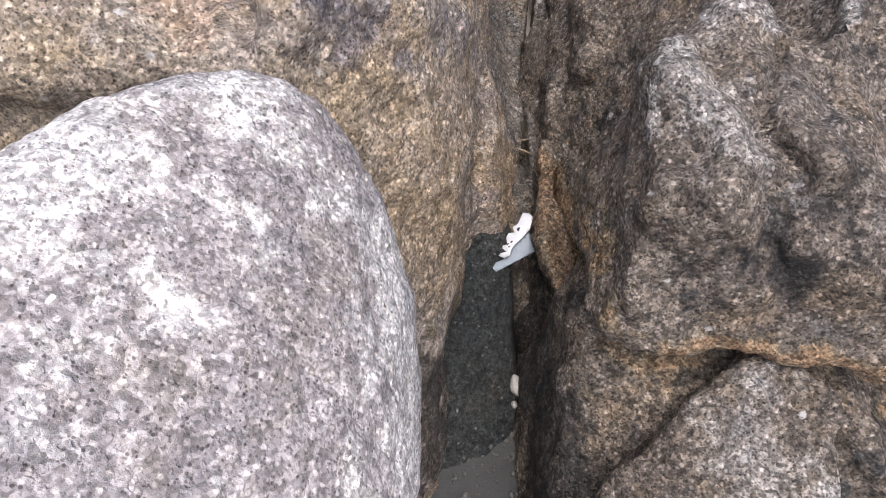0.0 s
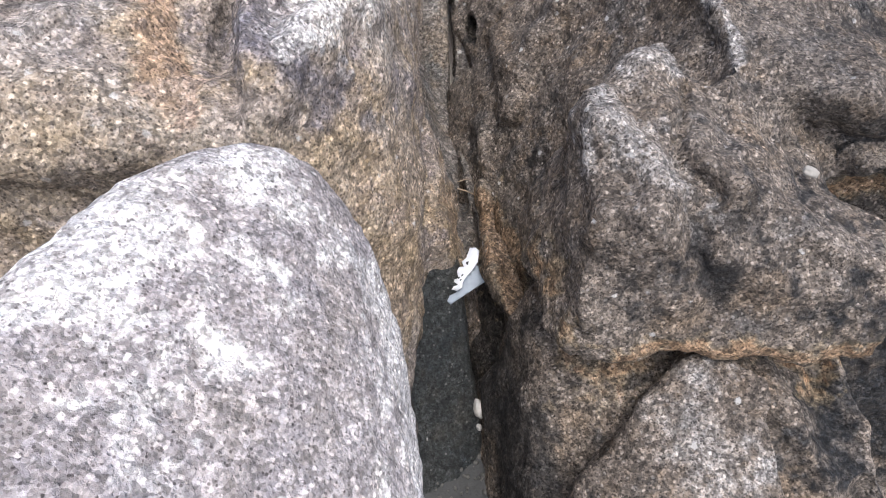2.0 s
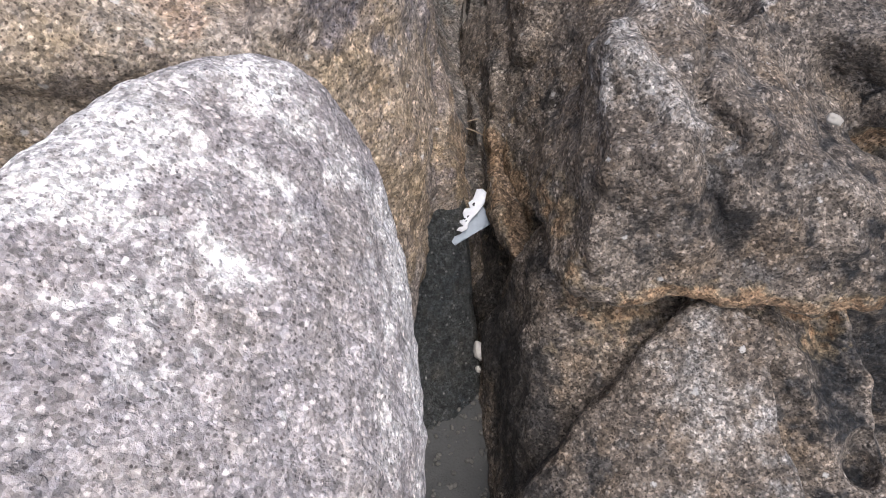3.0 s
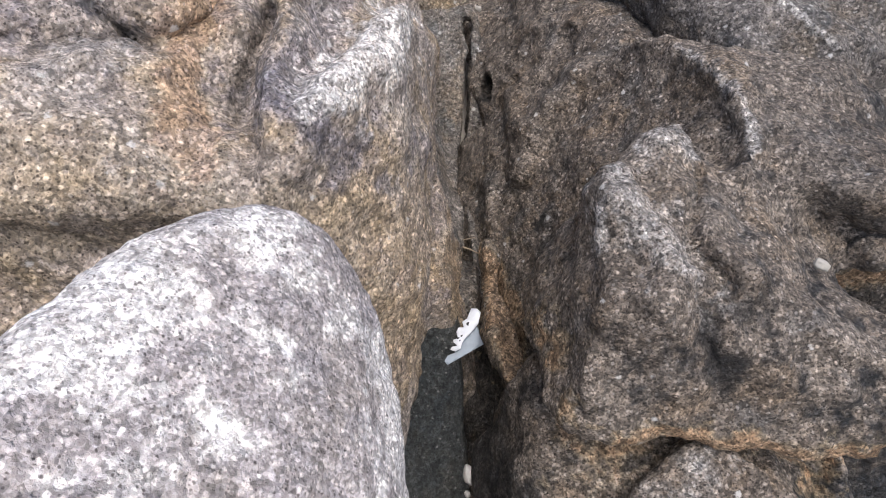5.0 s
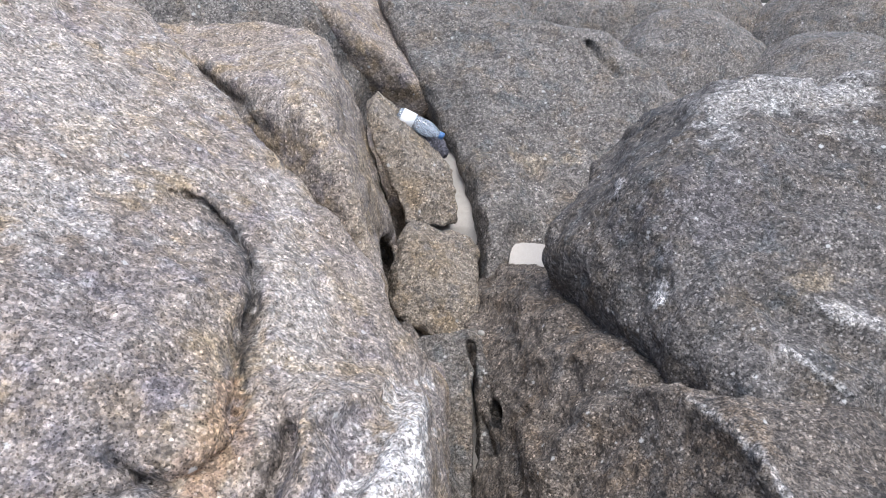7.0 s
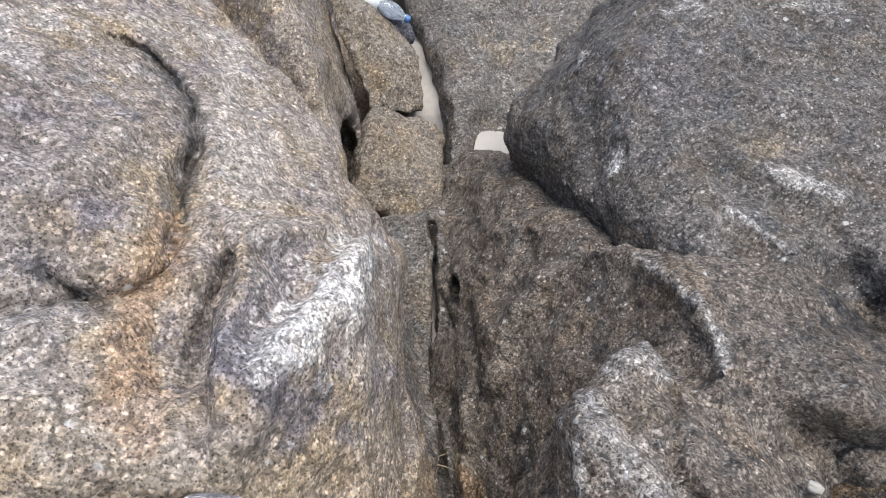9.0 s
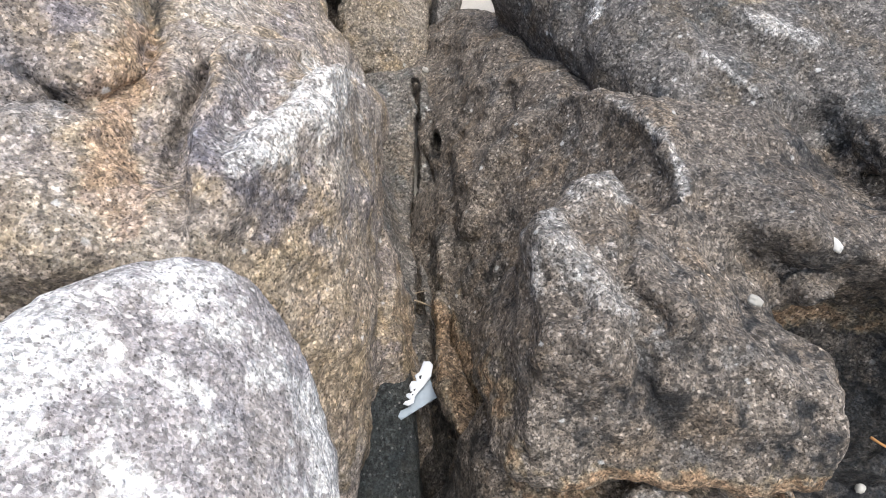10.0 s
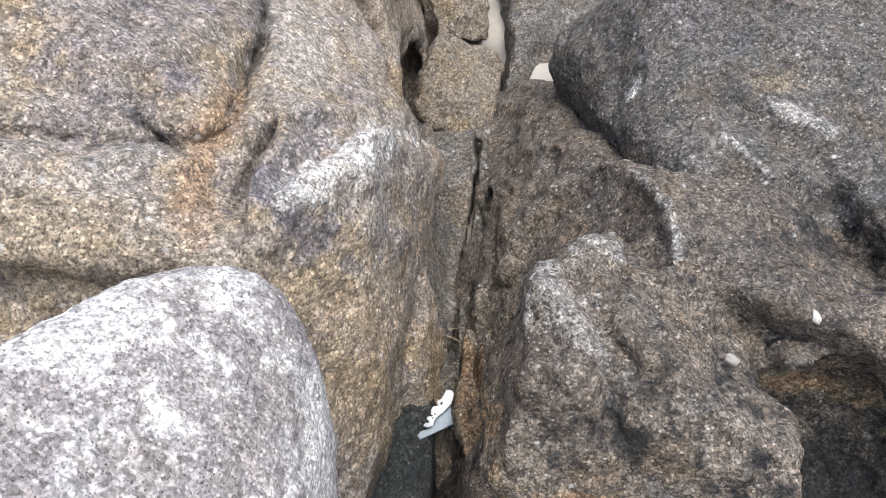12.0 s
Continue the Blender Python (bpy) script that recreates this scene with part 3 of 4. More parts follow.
def right_lower_rock(p):
    p = warp(p)
    # nose beside the crevice
    d = hull(p, [((0.108, -0.329, 0.938), (0.799, 1.202, 0.795)), ((-0.96, 0, 0.26), (0.34, 1.0, 0.6)), ((-0.155, -0.939, 0.308), (0.549, 0.756, 0.551)), ((0.985, -0.153, 0.05), (0.945, 0.74, 0.55)),
                 ((-0.25, 0.90, 0.35), (0.56, 1.29, 0.80)), ((-0.70, 0.60, 0.35), (0.465, 1.165, 0.815)), ((0, -0.1, -0.995), (0.6, 0.76, 0.415)), ((1, 0, 0), (1.4, 0, 0))], 0.05)
    core = hull(p, [((-0.96, 0.02, 0.26), (0.30, 1.2, 0.42)), ((-0.2, -0.9, 0.3), (0.45, 0.93, 0.35)), ((0, -0.2, 1), (0.6, 1.0, 0.62)), ((-0.844, -0.217, 0.49), (0.445, 1.787, 0.435)), ((0.2, 0.8, 0.5), (0.6, 1.95, 0.5)),
                    ((1, -0.2, 0.1), (1.3, 1.2, 0.4)), ((0, 0, -1), (0, 0, -0.42))], 0.05)
    d = smin(d, core, 0.03)
    # ochre rib low in the crevice
    d = smin(d, chain(p, [(0.270, 1.52, 0.21), (0.280, 1.38, 0.20), (0.298, 1.22, 0.18), (0.318, 1.10, 0.17)], 0.027), 0.03)
    # steep hollowed face below the brow, and the slope behind it
    brow = hull(p, [((-0.844, -0.217, 0.49), (0.445, 1.787, 0.435)), ((0.02, -0.25, 0.96), (0.97, 1.24, 0.815)), ((-0.1, -1, 0.2), (0.95, 1.0, 0.7)), ((0, 0.5, 0.8), (1.05, 1.75, 0.93)), ((0.10, 0.55, 0.80), (0.70, 1.63, 0.85)), ((0, 1, 0), (0, 2.0, 0)), ((1, 0, 0), (1.5, 0, 0)), ((0, 0, -1), (0, 0, -0.2))], 0.05)
    d = smin(d, brow, 0.04)
    # overhanging lip of the brow
    d = d - 0.030 * bell(p, [(0.64, 1.78, 0.80), (0.695, 1.625, 0.864), (0.716, 1.397, 0.893), (0.768, 1.335, 0.859), (0.775, 1.25, 0.82), (0.74, 1.18, 0.79)], 0.038)
    d = d - 0.03 * bell(p, [(0.52, 1.50, 0.60), (0.45, 1.42, 0.56), (0.40, 1.36, 0.50)], 0.06)
    # knob, cup behind it, ridges below
    d = smax(d, -ell(p, (0.672, 1.25, 0.82), (0.062, 0.11, 0.085)), 0.015)
    d = smin(d, ell(p, (0.545, 1.175, 0.755), (0.068, 0.095, 0.105), (0, 0, -15)), 0.02)
    # upper nose: steep left edge, bright crest, fissure, the lobe beyond it
    d = d - 0.012 * ledge(p, [(0.40, 1.10, 0.80), (0.377, 1.02, 0.79), (0.357, 0.931, 0.735), (0.346, 0.867, 0.63), (0.343, 0.79, 0.51)], 0.012, 0.09)
    d = d - 0.060 * bell(p, [(0.42, 1.06, 0.79), (0.485, 0.95, 0.78), (0.48, 0.86, 0.77), (0.45, 0.80, 0.75)], 0.05)
    d = d - 0.040 * bell(p, [(0.58, 1.06, 0.78), (0.63, 0.90, 0.71)], 0.06)
    d = d + 0.035 * bell(p, [(0.61, 1.14, 0.79), (0.589, 1.06, 0.785), (0.570, 1.009, 0.766), (0.548, 0.93, 0.76), (0.571, 0.893, 0.746), (0.60, 0.86, 0.72)], 0.009, True)
    d = d - 0.036 * bell(p, [(0.60, 0.97, 0.74), (0.65, 0.895, 0.725), (0.758, 0.835, 0.69), (0.83, 0.79, 0.64)], 0.035)
    d = d + 0.020 * bell(p, [(0.55, 0.86, 0.69), (0.56, 0.80, 0.64), (0.59, 0.78, 0.56)], 0.030)
    # valley and pits towards the right
    d = d + 0.101 * bell(p, [(0.835, 1.05, 0.764), (0.891, 1.002, 0.751), (1.0, 0.99, 0.74), (1.12, 0.96, 0.70)], 0.032)
    d = d + 0.11 * bell(p, [(0.87, 1.05, 0.70), (0.92, 1.02, 0.66)], 0.06)
    d = d + 0.04 * bell(p, [(0.87, 0.90, 0.66)], 0.06)
    d = d - 0.027 * bell(p, [(0.90, 1.10, 0.76), (1.0, 1.10, 0.77)], 0.04)
    d = smax(d, -ell(p, (1.15, 0.96, 0.42), (0.27, 0.22, 0.25)), 0.025)
    d = d - 0.054 * bell(p, [(0.245, 1.33, 0.22), (0.26, 1.2, 0.16), (0.32, 1.10, 0.12), (0.38, 1.04, 0.14)], 0.025)
    d = d + 0.121 * bell(p, [(0.40, 1.0, 0.13), (0.34, 1.02, 0.07), (0.29, 1.0, 0.02)], 0.028)
    d = d + 0.20 * bell(p, [(1.22, 1.46, 0.84), (1.25, 1.38, 0.78), (1.30, 1.28, 0.75)], 0.06)
    d = d + 0.014 * bell(p, [(0.575, 0.82, 0.60), (0.615, 0.80, 0.56)], 0.03)
    d = d + 0.016 * bell(p, [(0.65, 0.765, 0.56), (0.60, 0.76, 0.50)], 0.030)
    d = d + 0.095 * bell(p, [(0.375, 2.08, 0.48)], 0.03)
    d = d + 0.02 * bell(p, [(0.33, 1.5, 0.5), (0.36, 1.35, 0.6), (0.34, 1.2, 0.6)], 0.035)
    d = d - 0.041 * bell(p, [(0.30, 1.75, 0.35), (0.27, 1.55, 0.3), (0.26, 1.4, 0.3)], 0.03)
    return d


rock("granite_outcrop", right_lower_rock, (0.05, 0.55, -0.45), (1.6, 2.3, 1.1), 0.009, GREY_GRANITE, "dark brown-grey granite rock, deeply weathered, with knobs and hollows", rough=0.012,
     # shade put into colour: valley, damp cave, upward slope, foot hole, crevice
     stains_and_shading=[("dark", (0.60, 0.80, 0.60), (0.08, 0.06, 0.06), 0.9), ("dark", (0.95, 1.02, 0.72), (0.16, 0.05, 0.05), 0.7), ("dark", (1.27, 0.95, 0.18), (0.62, 0.60, 0.36), 1.0), ("dark", (1.02, 1.18, 0.80), (0.26, 0.30, 0.2), 0.25), ("dark", (1.24, 1.40, 0.80), (0.10, 0.12, 0.1), 0.9),
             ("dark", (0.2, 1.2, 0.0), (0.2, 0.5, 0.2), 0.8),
             ("iron", (1.18, 1.17, 0.44), (0.22, 0.10, 0.035), 0.8), ("iron", (0.48, 0.88, 0.30), (0.18, 0.12, 0.08), 0.9), ("iron", (0.72, 0.70, 0.445), (0.24, 0.07, 0.026), 0.80), ("iron", [(0.27, 1.52, 0.22), (0.28, 1.38, 0.21), (0.30, 1.22, 0.19), (0.315, 1.10, 0.17)], 0.05, 0.75),
             ("pale", [(0.700, 1.58, 0.87), (0.716, 1.40, 0.893), (0.77, 1.33, 0.858), (0.765, 1.22, 0.80)], 0.010, 0.35), ("pale", [(0.418, 1.05, 0.80), (0.466, 0.981, 0.77), (0.52, 0.93, 0.74)], 0.05, 0.30), ("pale", [(0.38, 1.03, 0.79), (0.365, 0.95, 0.75)], 0.022, 0.42), ("pale", (0.53, 1.15, 0.88), (0.08, 0.10, 0.06), 0.26), ("dark", [(0.56, 0.80, 0.65), (0.595, 0.78, 0.56)], 0.028, 0.8)])


def right_big_rock(p):
    p = warp(p)
    # long sloping front, steep shaded side over the saddle with its undercut, rounded crest
    d = hull(p, [((-0.074, -0.52, 0.851), (1.047, 1.627, 0.91)), ((-0.86, -0.30, 0.41), (0.764, 1.98, 0.976)), ((-0.90, -0.20, -0.35), (0.735, 2.0, 0.78)), ((-0.03, 0.35, 0.93), (1.25, 2.58, 1.56)), ((-0.69, 0.17, 0.70), (0.60, 2.52, 0.985)), ((-0.75, 0.6, 0.0), (0.57, 2.62, 0.9)), ((-0.3, 0.9, 0.3), (0.85, 3.0, 1.2)),
                 ((0.1, 0.9, 0.4), (1.5, 3.2, 1.2)), ((0.9, 0.2, 0.4), (2.5, 2.2, 1.1)), ((0.8, -0.6, 0.2), (2.3, 1.6, 0.9)), ((0, -1, -0.2), (1.2, 1.42, 0.75)), ((0, 0, -1), (0, 0, -0.3))], 0.07)
    # ribs, the long hollows between them, and the hole at the foot
    d = d - 0.022 * bell(p, [(0.97, 1.75, 0.97), (1.0, 1.69, 0.948), (1.046, 1.60, 0.917), (1.109, 1.522, 0.884)], 0.022, True)
    d = d + 0.020 * bell(p, [(1.02, 1.78, 1.0), (1.12, 1.70, 0.96), (1.25, 1.60, 0.91)], 0.04)
    d = d - 0.018 * bell(p, [(1.08, 1.86, 1.04), (1.156, 1.805, 1.016), (1.212, 1.756, 1.0), (1.334, 1.704, 0.966)], 0.03)
    d = d + 0.018 * bell(p, [(1.15, 1.92, 1.10), (1.30, 1.86, 1.06), (1.5, 1.80, 1.03)], 0.05)
    d = d + 0.022 * bell(p, [(1.20, 2.13, 1.22), (1.447, 2.092, 1.231), (1.7, 2.02, 1.21)], 0.05)
    d = d - 0.020 * bell(p, [(0.86, 2.22, 1.24), (1.01, 2.28, 1.30), (1.2, 2.35, 1.35)], 0.06)
    d = d + 0.035 * bell(p, [(1.55, 2.55, 1.515), (1.736, 2.494, 1.50), (1.9, 2.40, 1.45)], 0.03)
    d = d + 0.20 * bell(p, [(1.22, 1.46, 0.84), (1.25, 1.38, 0.78), (1.30, 1.28, 0.75)], 0.06)
    return d


rock("granite_boulder", right_big_rock, (0.4, 1.2, -0.35), (2.8, 3.5, 1.9), 0.012, SLATE_GRANITE, "huge dark grey granite boulder with a lighter rounded crest", rough=0.020, size=0.20,
     stains_and_shading=[("pale", (0.763, 1.977, 0.970), (0.024, 0.05, 0.022), 1.0), ("pale", (0.768, 2.0, 1.003), (0.032, 0.05, 0.018), 0.7), ("pale", [(1.156, 1.805, 1.016), (1.212, 1.756, 1.0), (1.30, 1.71, 0.975)], 0.016, 0.42), ("pale", [(1.0, 1.69, 0.948), (1.046, 1.60, 0.917), (1.10, 1.53, 0.885)], 0.009, 0.42), ("pale", (0.754, 2.317, 1.195), (0.022, 0.05, 0.025), 0.9),
             # the dark patch paints shade into the hole at the foot
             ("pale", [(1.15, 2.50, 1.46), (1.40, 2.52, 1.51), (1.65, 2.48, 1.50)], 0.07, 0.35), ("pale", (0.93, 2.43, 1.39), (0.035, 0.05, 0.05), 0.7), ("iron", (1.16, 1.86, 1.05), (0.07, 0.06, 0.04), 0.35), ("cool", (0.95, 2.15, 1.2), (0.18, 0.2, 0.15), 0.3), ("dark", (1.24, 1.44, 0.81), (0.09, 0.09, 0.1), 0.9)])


def saddle_rock(p):
    p = warp(p)
    d = hull(p, [((-0.774, -0.02, 0.633), (0.385, 2.08, 0.48)), ((0.1, 0.1, 0.98), (0.70, 2.05, 0.76)), ((-1, 0, 0.1), (0.36, 2.5, 0.5)), ((1, 0, 0), (1.1, 0, 0)), ((0, -1, 0.3), (0.5, 1.75, 0.5)), ((0, 0.9, 0.5), (0, 3.10, 0.66)), ((0, 0, -1), (0, 0, -0.2))], 0.05)
    d = smin(d, chain(p, [(0.36, 2.85, 0.46), (0.345, 2.5, 0.37), (0.36, 2.28, 0.30)], 0.055), 0.03)
    d = smax(d, -chain(p, [(0.573, 2.95, 0.69), (0.577, 2.71, 0.697), (0.582, 2.50, 0.715)], 0.018), 0.02)
    d = smax(d, -smin(chain(p, [(0.325, 2.21, 0.42), (0.36, 2.16, 0.455), (0.392, 2.11, 0.50)], 0.022), ell(p, (0.41, 2.30, 0.36), (0.085, 0.11, 0.06)), 0.02), 0.015)
    return d - 0.02 * bell(p, [(0.47, 2.3, 0.6), (0.56, 2.1, 0.71)], 0.04)


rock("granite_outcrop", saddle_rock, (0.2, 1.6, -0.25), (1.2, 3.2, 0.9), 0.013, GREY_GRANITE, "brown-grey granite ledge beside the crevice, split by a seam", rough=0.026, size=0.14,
     # dark colour in the pit stands in for its inner shade
     stains_and_shading=[("dark", (0.40, 2.31, 0.34), (0.10, 0.12, 0.06), 0.8)])


def crevice_slab(p):
    p = warp(p)
    ramp = hull(p, [((-0.12, -0.62, 0.77), (0.2, 2.3, 0.25)), ((0, 1, 0), (0, 2.66, 0)), ((1, 0, 0.1), (0.36, 2.4, 0.3)), ((-1, 0, 0), (-0.3, 0, 0)), ((0, -1, 0), (0, 1.9, 0)), ((0, 0, 1), (0, 0, 0.62)), ((0, 0, -1), (0, 0, -0.42))], 0.03)
    low = hull(p, [((0.12, -0.05, 0.98), (0.2, 1.8, 0.16)), ((1, -0.12, 0.12), (0.245, 1.5, 0.2)), ((0, -1, 0.2), (0.1, 1.42, 0.1)), ((0, 1, 0), (0, 2.6, 0)), ((-1, 0, 0), (-0.2, 0, 0)), ((0, 0, -1), (0, 0, -0.42))], 0.02)
    leaning = hull(p, [((0.917, -0.017, 0.398), (0.155, 2.3, 0.27)), ((0, 0, 1), (0, 0, 0.72)), ((0, -1, 0.2), (0.1, 1.48, 0.1)), ((0, 0.9, 0.4), (0.1, 2.62, 0.5)), ((-1, 0, 0), (-0.2, 0, 0)), ((0, 0, -1), (0, 0, -0.42))], 0.02)
    d = smin(smin(ramp, low, 0.03), leaning, 0.02)
    crack = [(0.305, 2.64, 0.47), (0.295, 2.45, 0.37), (0.262, 2.20, 0.27), (0.240, 2.09, 0.19), (0.235, 1.80, 0.15), (0.222, 1.56, 0.14)]
    return smax(d, 0.013 - lateral(p, crack, EYE - np.mean(crack, axis=0))[0], 0.01)


rock("granite_slab", crevice_slab, (-0.3, 1.3, -0.5), (0.45, 3.0, 0.9), 0.011, FAR_GRANITE, "grey granite slab dipping into the crevice", rough=0.007, group="")


def wet_slab(p):
    return hull(p, [((0.35, -0.6, 0.7), (0.115, 1.16, 0.07)), ((1, 0, 0.05), (0.185, 1.2, -0.05)), ((0, -1, 0), (0, 0.2, 0)), ((0, 1, 0), (0, 1.36, 0)), ((-1, 0, 0), (-0.3, 0, 0)), ((0, 0, -1), (0, 0, -0.6))], 0.02)


rock("granite_slab", wet_slab, (-0.4, 0.1, -0.7), (0.3, 1.6, 0.3), 0.012, WET_SHADE_GRANITE, "dark damp slab deep in the crevice", rough=0.006, group="")


# added below the gaps in near-black so that they stay dark
def crevice_bed(p):
    return hull(p, [((0.1, -0.3, 0.95), (0.25, 1.1, -0.28)), ((0, -1, 0), (0, 0.1, 0)), ((0, 1, 0), (0, 3.5, 0)), ((1, 0, 0), (1.4, 0, 0)), ((-1, 0, 0), (-0.2, 0, 0)), ((0, 0, -1), (0, 0, -0.8))], 0.03)


rock("bedrock", crevice_bed, (-0.3, 0.0, -0.9), (1.5, 3.6, 0.6), 0.025, WET_SHADE_GRANITE, "near-black bedrock below the crevice, shade put into its colour", group="")


def low_rock(p):
    p = warp(p)
    d = hull(p, [((-0.3, -0.6, 0.74), (0.34, 0.75, 0.20)), ((-0.95, 0, 0.2), (0.225, 0.8, 0.0)), ((0, 1, 0.1), (0, 1.1, 0)), ((1, -0.1, 0.3), (0.97, 0.7, 0.2)), ((0, -1, 0.1), (0, 0.2, 0)), ((0, 0, 1), (0, 0, 0.36)), ((0, 0, -1), (0, 0, -0.45))], 0.05)
    cone = hull(p, [((-0.6, 0.75, 0.10), (0.42, 0.66, 0.31)), ((1, 0.05, 0.12), (0.70, 0.55, 0.32)), ((-0.17, -0.43, 0.88), (0.60, 0.62, 0.352)), ((-0.5, -0.3, 0.8), (0.44, 0.60, 0.29)), ((0, 0.9, 0.4), (0.6, 0.77, 0.40)), ((0, -1, 0), (0, 0.2, 0)), ((0, 0, -1), (0, 0, -0.4))], 0.03)
    d = smin(d, cone, 0.012)
    d = smax(d, -chain(p, [(0.74, 0.74, 0.36), (0.80, 0.64, 0.30), (0.86, 0.54, 0.23), (0.89, 0.46, 0.18)], 0.018), 0.02)
    d = smax(d, -ell(p, (0.91, 0.485, 0.19), (0.035, 0.05, 0.07)), 0.02)
    d = smax(d, -ell(p, (0.86, 0.52, 0.34), (0.10, 0.3, 0.12)), 0.03)
    d = d - 0.03 * bell(p, [(0.75, 0.70, 0.33), (0.85, 0.55, 0.22)], 0.04)
    return d


rock("granite_boulder", low_rock, (0.15, 0.1, -0.5), (1.1, 1.25, 0.6), 0.010, GREY_GRANITE, "brown-grey granite rock with a blunt peak, low beside the crevice", rough=0.009,
     # dark left flank and right foot carry crevice and cave shade as colour
     stains_and_shading=[("iron", (0.43, 0.80, 0.31), (0.12, 0.05, 0.045), 0.8), ("iron", (0.87, 0.785, 0.31), (0.12, 0.045, 0.045), 0.95), ("dark", (0.25, 0.75, 0.02), (0.10, 0.50, 0.24), 0.85), ("dark", (0.90, 0.74, 0.16), (0.16, 0.22, 0.18), 1.0), ("pale", (0.56, 0.55, 0.36), (0.10, 0.2, 0.1), 0.3)])


def wedge_one(p):
    p = warp(p)
    return hull(p, [((-0.016, -0.811, 0.585), (0.192, 2.926, 0.508)), ((-0.960, -0.081, 0.269), (-0.028, 3.111, 0.530)), ((0.992, -0.059, -0.109), (0.396, 3.114, 0.461)), ((0.006, 0.172, 0.985), (0.159, 3.239, 0.899)),
                    ((0.349, -0.350, 0.869), (0.286, 3.289, 0.724)), ((-0.429, -0.417, -0.801), (0.216, 2.934, 0.346)), ((-0.214, 0.837, -0.504), (0.263, 3.249, 0.550)), ((-0.770, -0.061, 0.635), (0.048, 3.226, 0.784))], 0.06)


rock("wedged_stone", wedge_one, (-0.2, 2.6, 0.0), (0.6, 3.6, 1.1), 0.010, WEDGE_GRANITE, "blocky granite stone wedged in the crevice", group="stones wedged in the crevice", stains_and_shading=[("dark", (0.2, 2.62, 0.45), (0.2, 0.1, 0.1), 0.6)])


def wedge_two(p):
    p = warp(p)
    return hull(p, [((0.187, -0.895, 0.404), (0.130, 3.460, 0.975)), ((0.668, -0.247, 0.702), (0.149, 3.568, 1.116)), ((-0.92, 0.05, -0.38), (0.05, 3.50, 0.845)), ((-0.758, -0.093, 0.645), (-0.110, 3.612, 1.289)),
                    ((0.955, 0.20, -0.10), (0.325, 3.503, 0.760)), ((-0.046, -0.142, -0.989), (0.278, 3.504, 0.722)), ((-0.005, 0.999, -0.034), (0.112, 3.804, 0.924))], 0.035)


rock("wedged_stone", wedge_two, (-0.4, 3.1, 0.4), (0.7, 4.0, 1.6), 0.010, WEDGE_GRANITE, "long pointed granite stone leaning in the crevice", group="stones wedged in the crevice")


def centre_rock(p):
    p = warp(p)
    d = hull(p, [((-0.003, -0.687, 0.726), (0.700, 3.66, 1.003)), ((-0.92, -0.05, -0.39), (0.445, 3.70, 0.80)), ((0.225, 0.304, 0.926), (0.803, 4.504, 1.731)), ((0.805, 0.019, 0.593), (1.544, 4.001, 1.483)),
                 ((0, 1, 0), (0, 5.4, 0)), ((0, 0, -1), (0, 0, 0))], 0.10)
    foot = hull(p, [((-0.95, 0.0, 0.1), (0.442, 3.2, 0.72)), ((0.1, -0.8, 0.55), (0.6, 3.14, 0.73)), ((0, -0.5, 0.85), (0.6, 3.6, 1.0)), ((0.95, -0.3, 0), (0.54, 3.1, 0.8)), ((0, 1, 0), (0, 4.3, 0)), ((0, 0, -1), (0, 0, 0.2))], 0.06)
    d = smin(d, foot, 0.08)
    return smax(d, -chain(p, [(1.25, 4.75, 1.72), (1.22, 4.3, 1.55), (1.35, 4.1, 1.40)], 0.03), 0.04)


rock("granite_boulder", centre_rock, (0.0, 2.8, -0.1), (2.6, 5.6, 2.0), 0.022, FAR_GRANITE, "tall grey-brown granite boulder behind the crevice", rough=0.025, size=0.25,
     stains_and_shading=[("iron", (0.75, 3.7, 1.0), (0.25, 0.1, 0.04), 0.4), ("dark", (0.4, 3.9, 1.2), (0.2, 0.5, 0.5), 0.25)])


def leaning_rock(p):
    p = warp(p)
    d = hull(p, [((0.62, -0.25, 0.74), (0.02, 4.4, 1.62)), ((-0.3, -0.85, -0.4), (-0.02, 4.15, 1.38)), ((-0.7, -0.1, -0.2), (-0.42, 4.5, 1.5)), ((0.7, 0, -0.5), (0.28, 4.2, 1.22)), ((0, 1, 0), (0, 4.9, 0)), ((0, 0, -1), (0, 0, 0.3))], 0.08)
    return smin(d, ell(p, (-0.1, 4.5, 0.7), (0.35, 0.4, 0.6)), 0.05)


rock("granite_boulder", leaning_rock, (-0.8, 3.8, 0.0), (0.6, 5.1, 2.3), 0.02, WARM_GRANITE, "leaning reddish grey granite slab behind the crevice", rough=0.015, size=0.2)


def far_rock(c, r, turn):
    return lambda p: ell(p, c, r, turn)


for c, r, turn in (((2.45, 5.6, 0.9), (0.8, 0.7, 0.85), (0, 15, 10)), ((3.3, 5.0, 0.8), (0.85, 0.8, 0.80), (0, -10, 0)),
                   ((-1.1, 4.6, 1.2), (1.1, 0.9, 1.05), (0, 0, 0)), ((0.3, 6.6, 1.1), (1.3, 0.9, 1.0), (0, 0, 0)), ((2.6, 7.6, 1.2), (1.7, 1.0, 1.1), (0, 0, 0)), ((4.9, 6.8, 1.1), (1.3, 1.0, 1.1), (0, 0, 0)),
                   ((-2.6, 6.6, 1.3), (1.7, 1.2, 1.2), (0, 0, 0))):
    rock("granite_boulder", far_rock(c, r, turn), [a - 1.15 * max(r) - 0.1 for a in c], [a + 1.15 * max(r) + 0.1 for a in c], 0.035, FAR_GRANITE, "weathered grey granite boulder farther up the shore", rough=0.04, size=0.35)


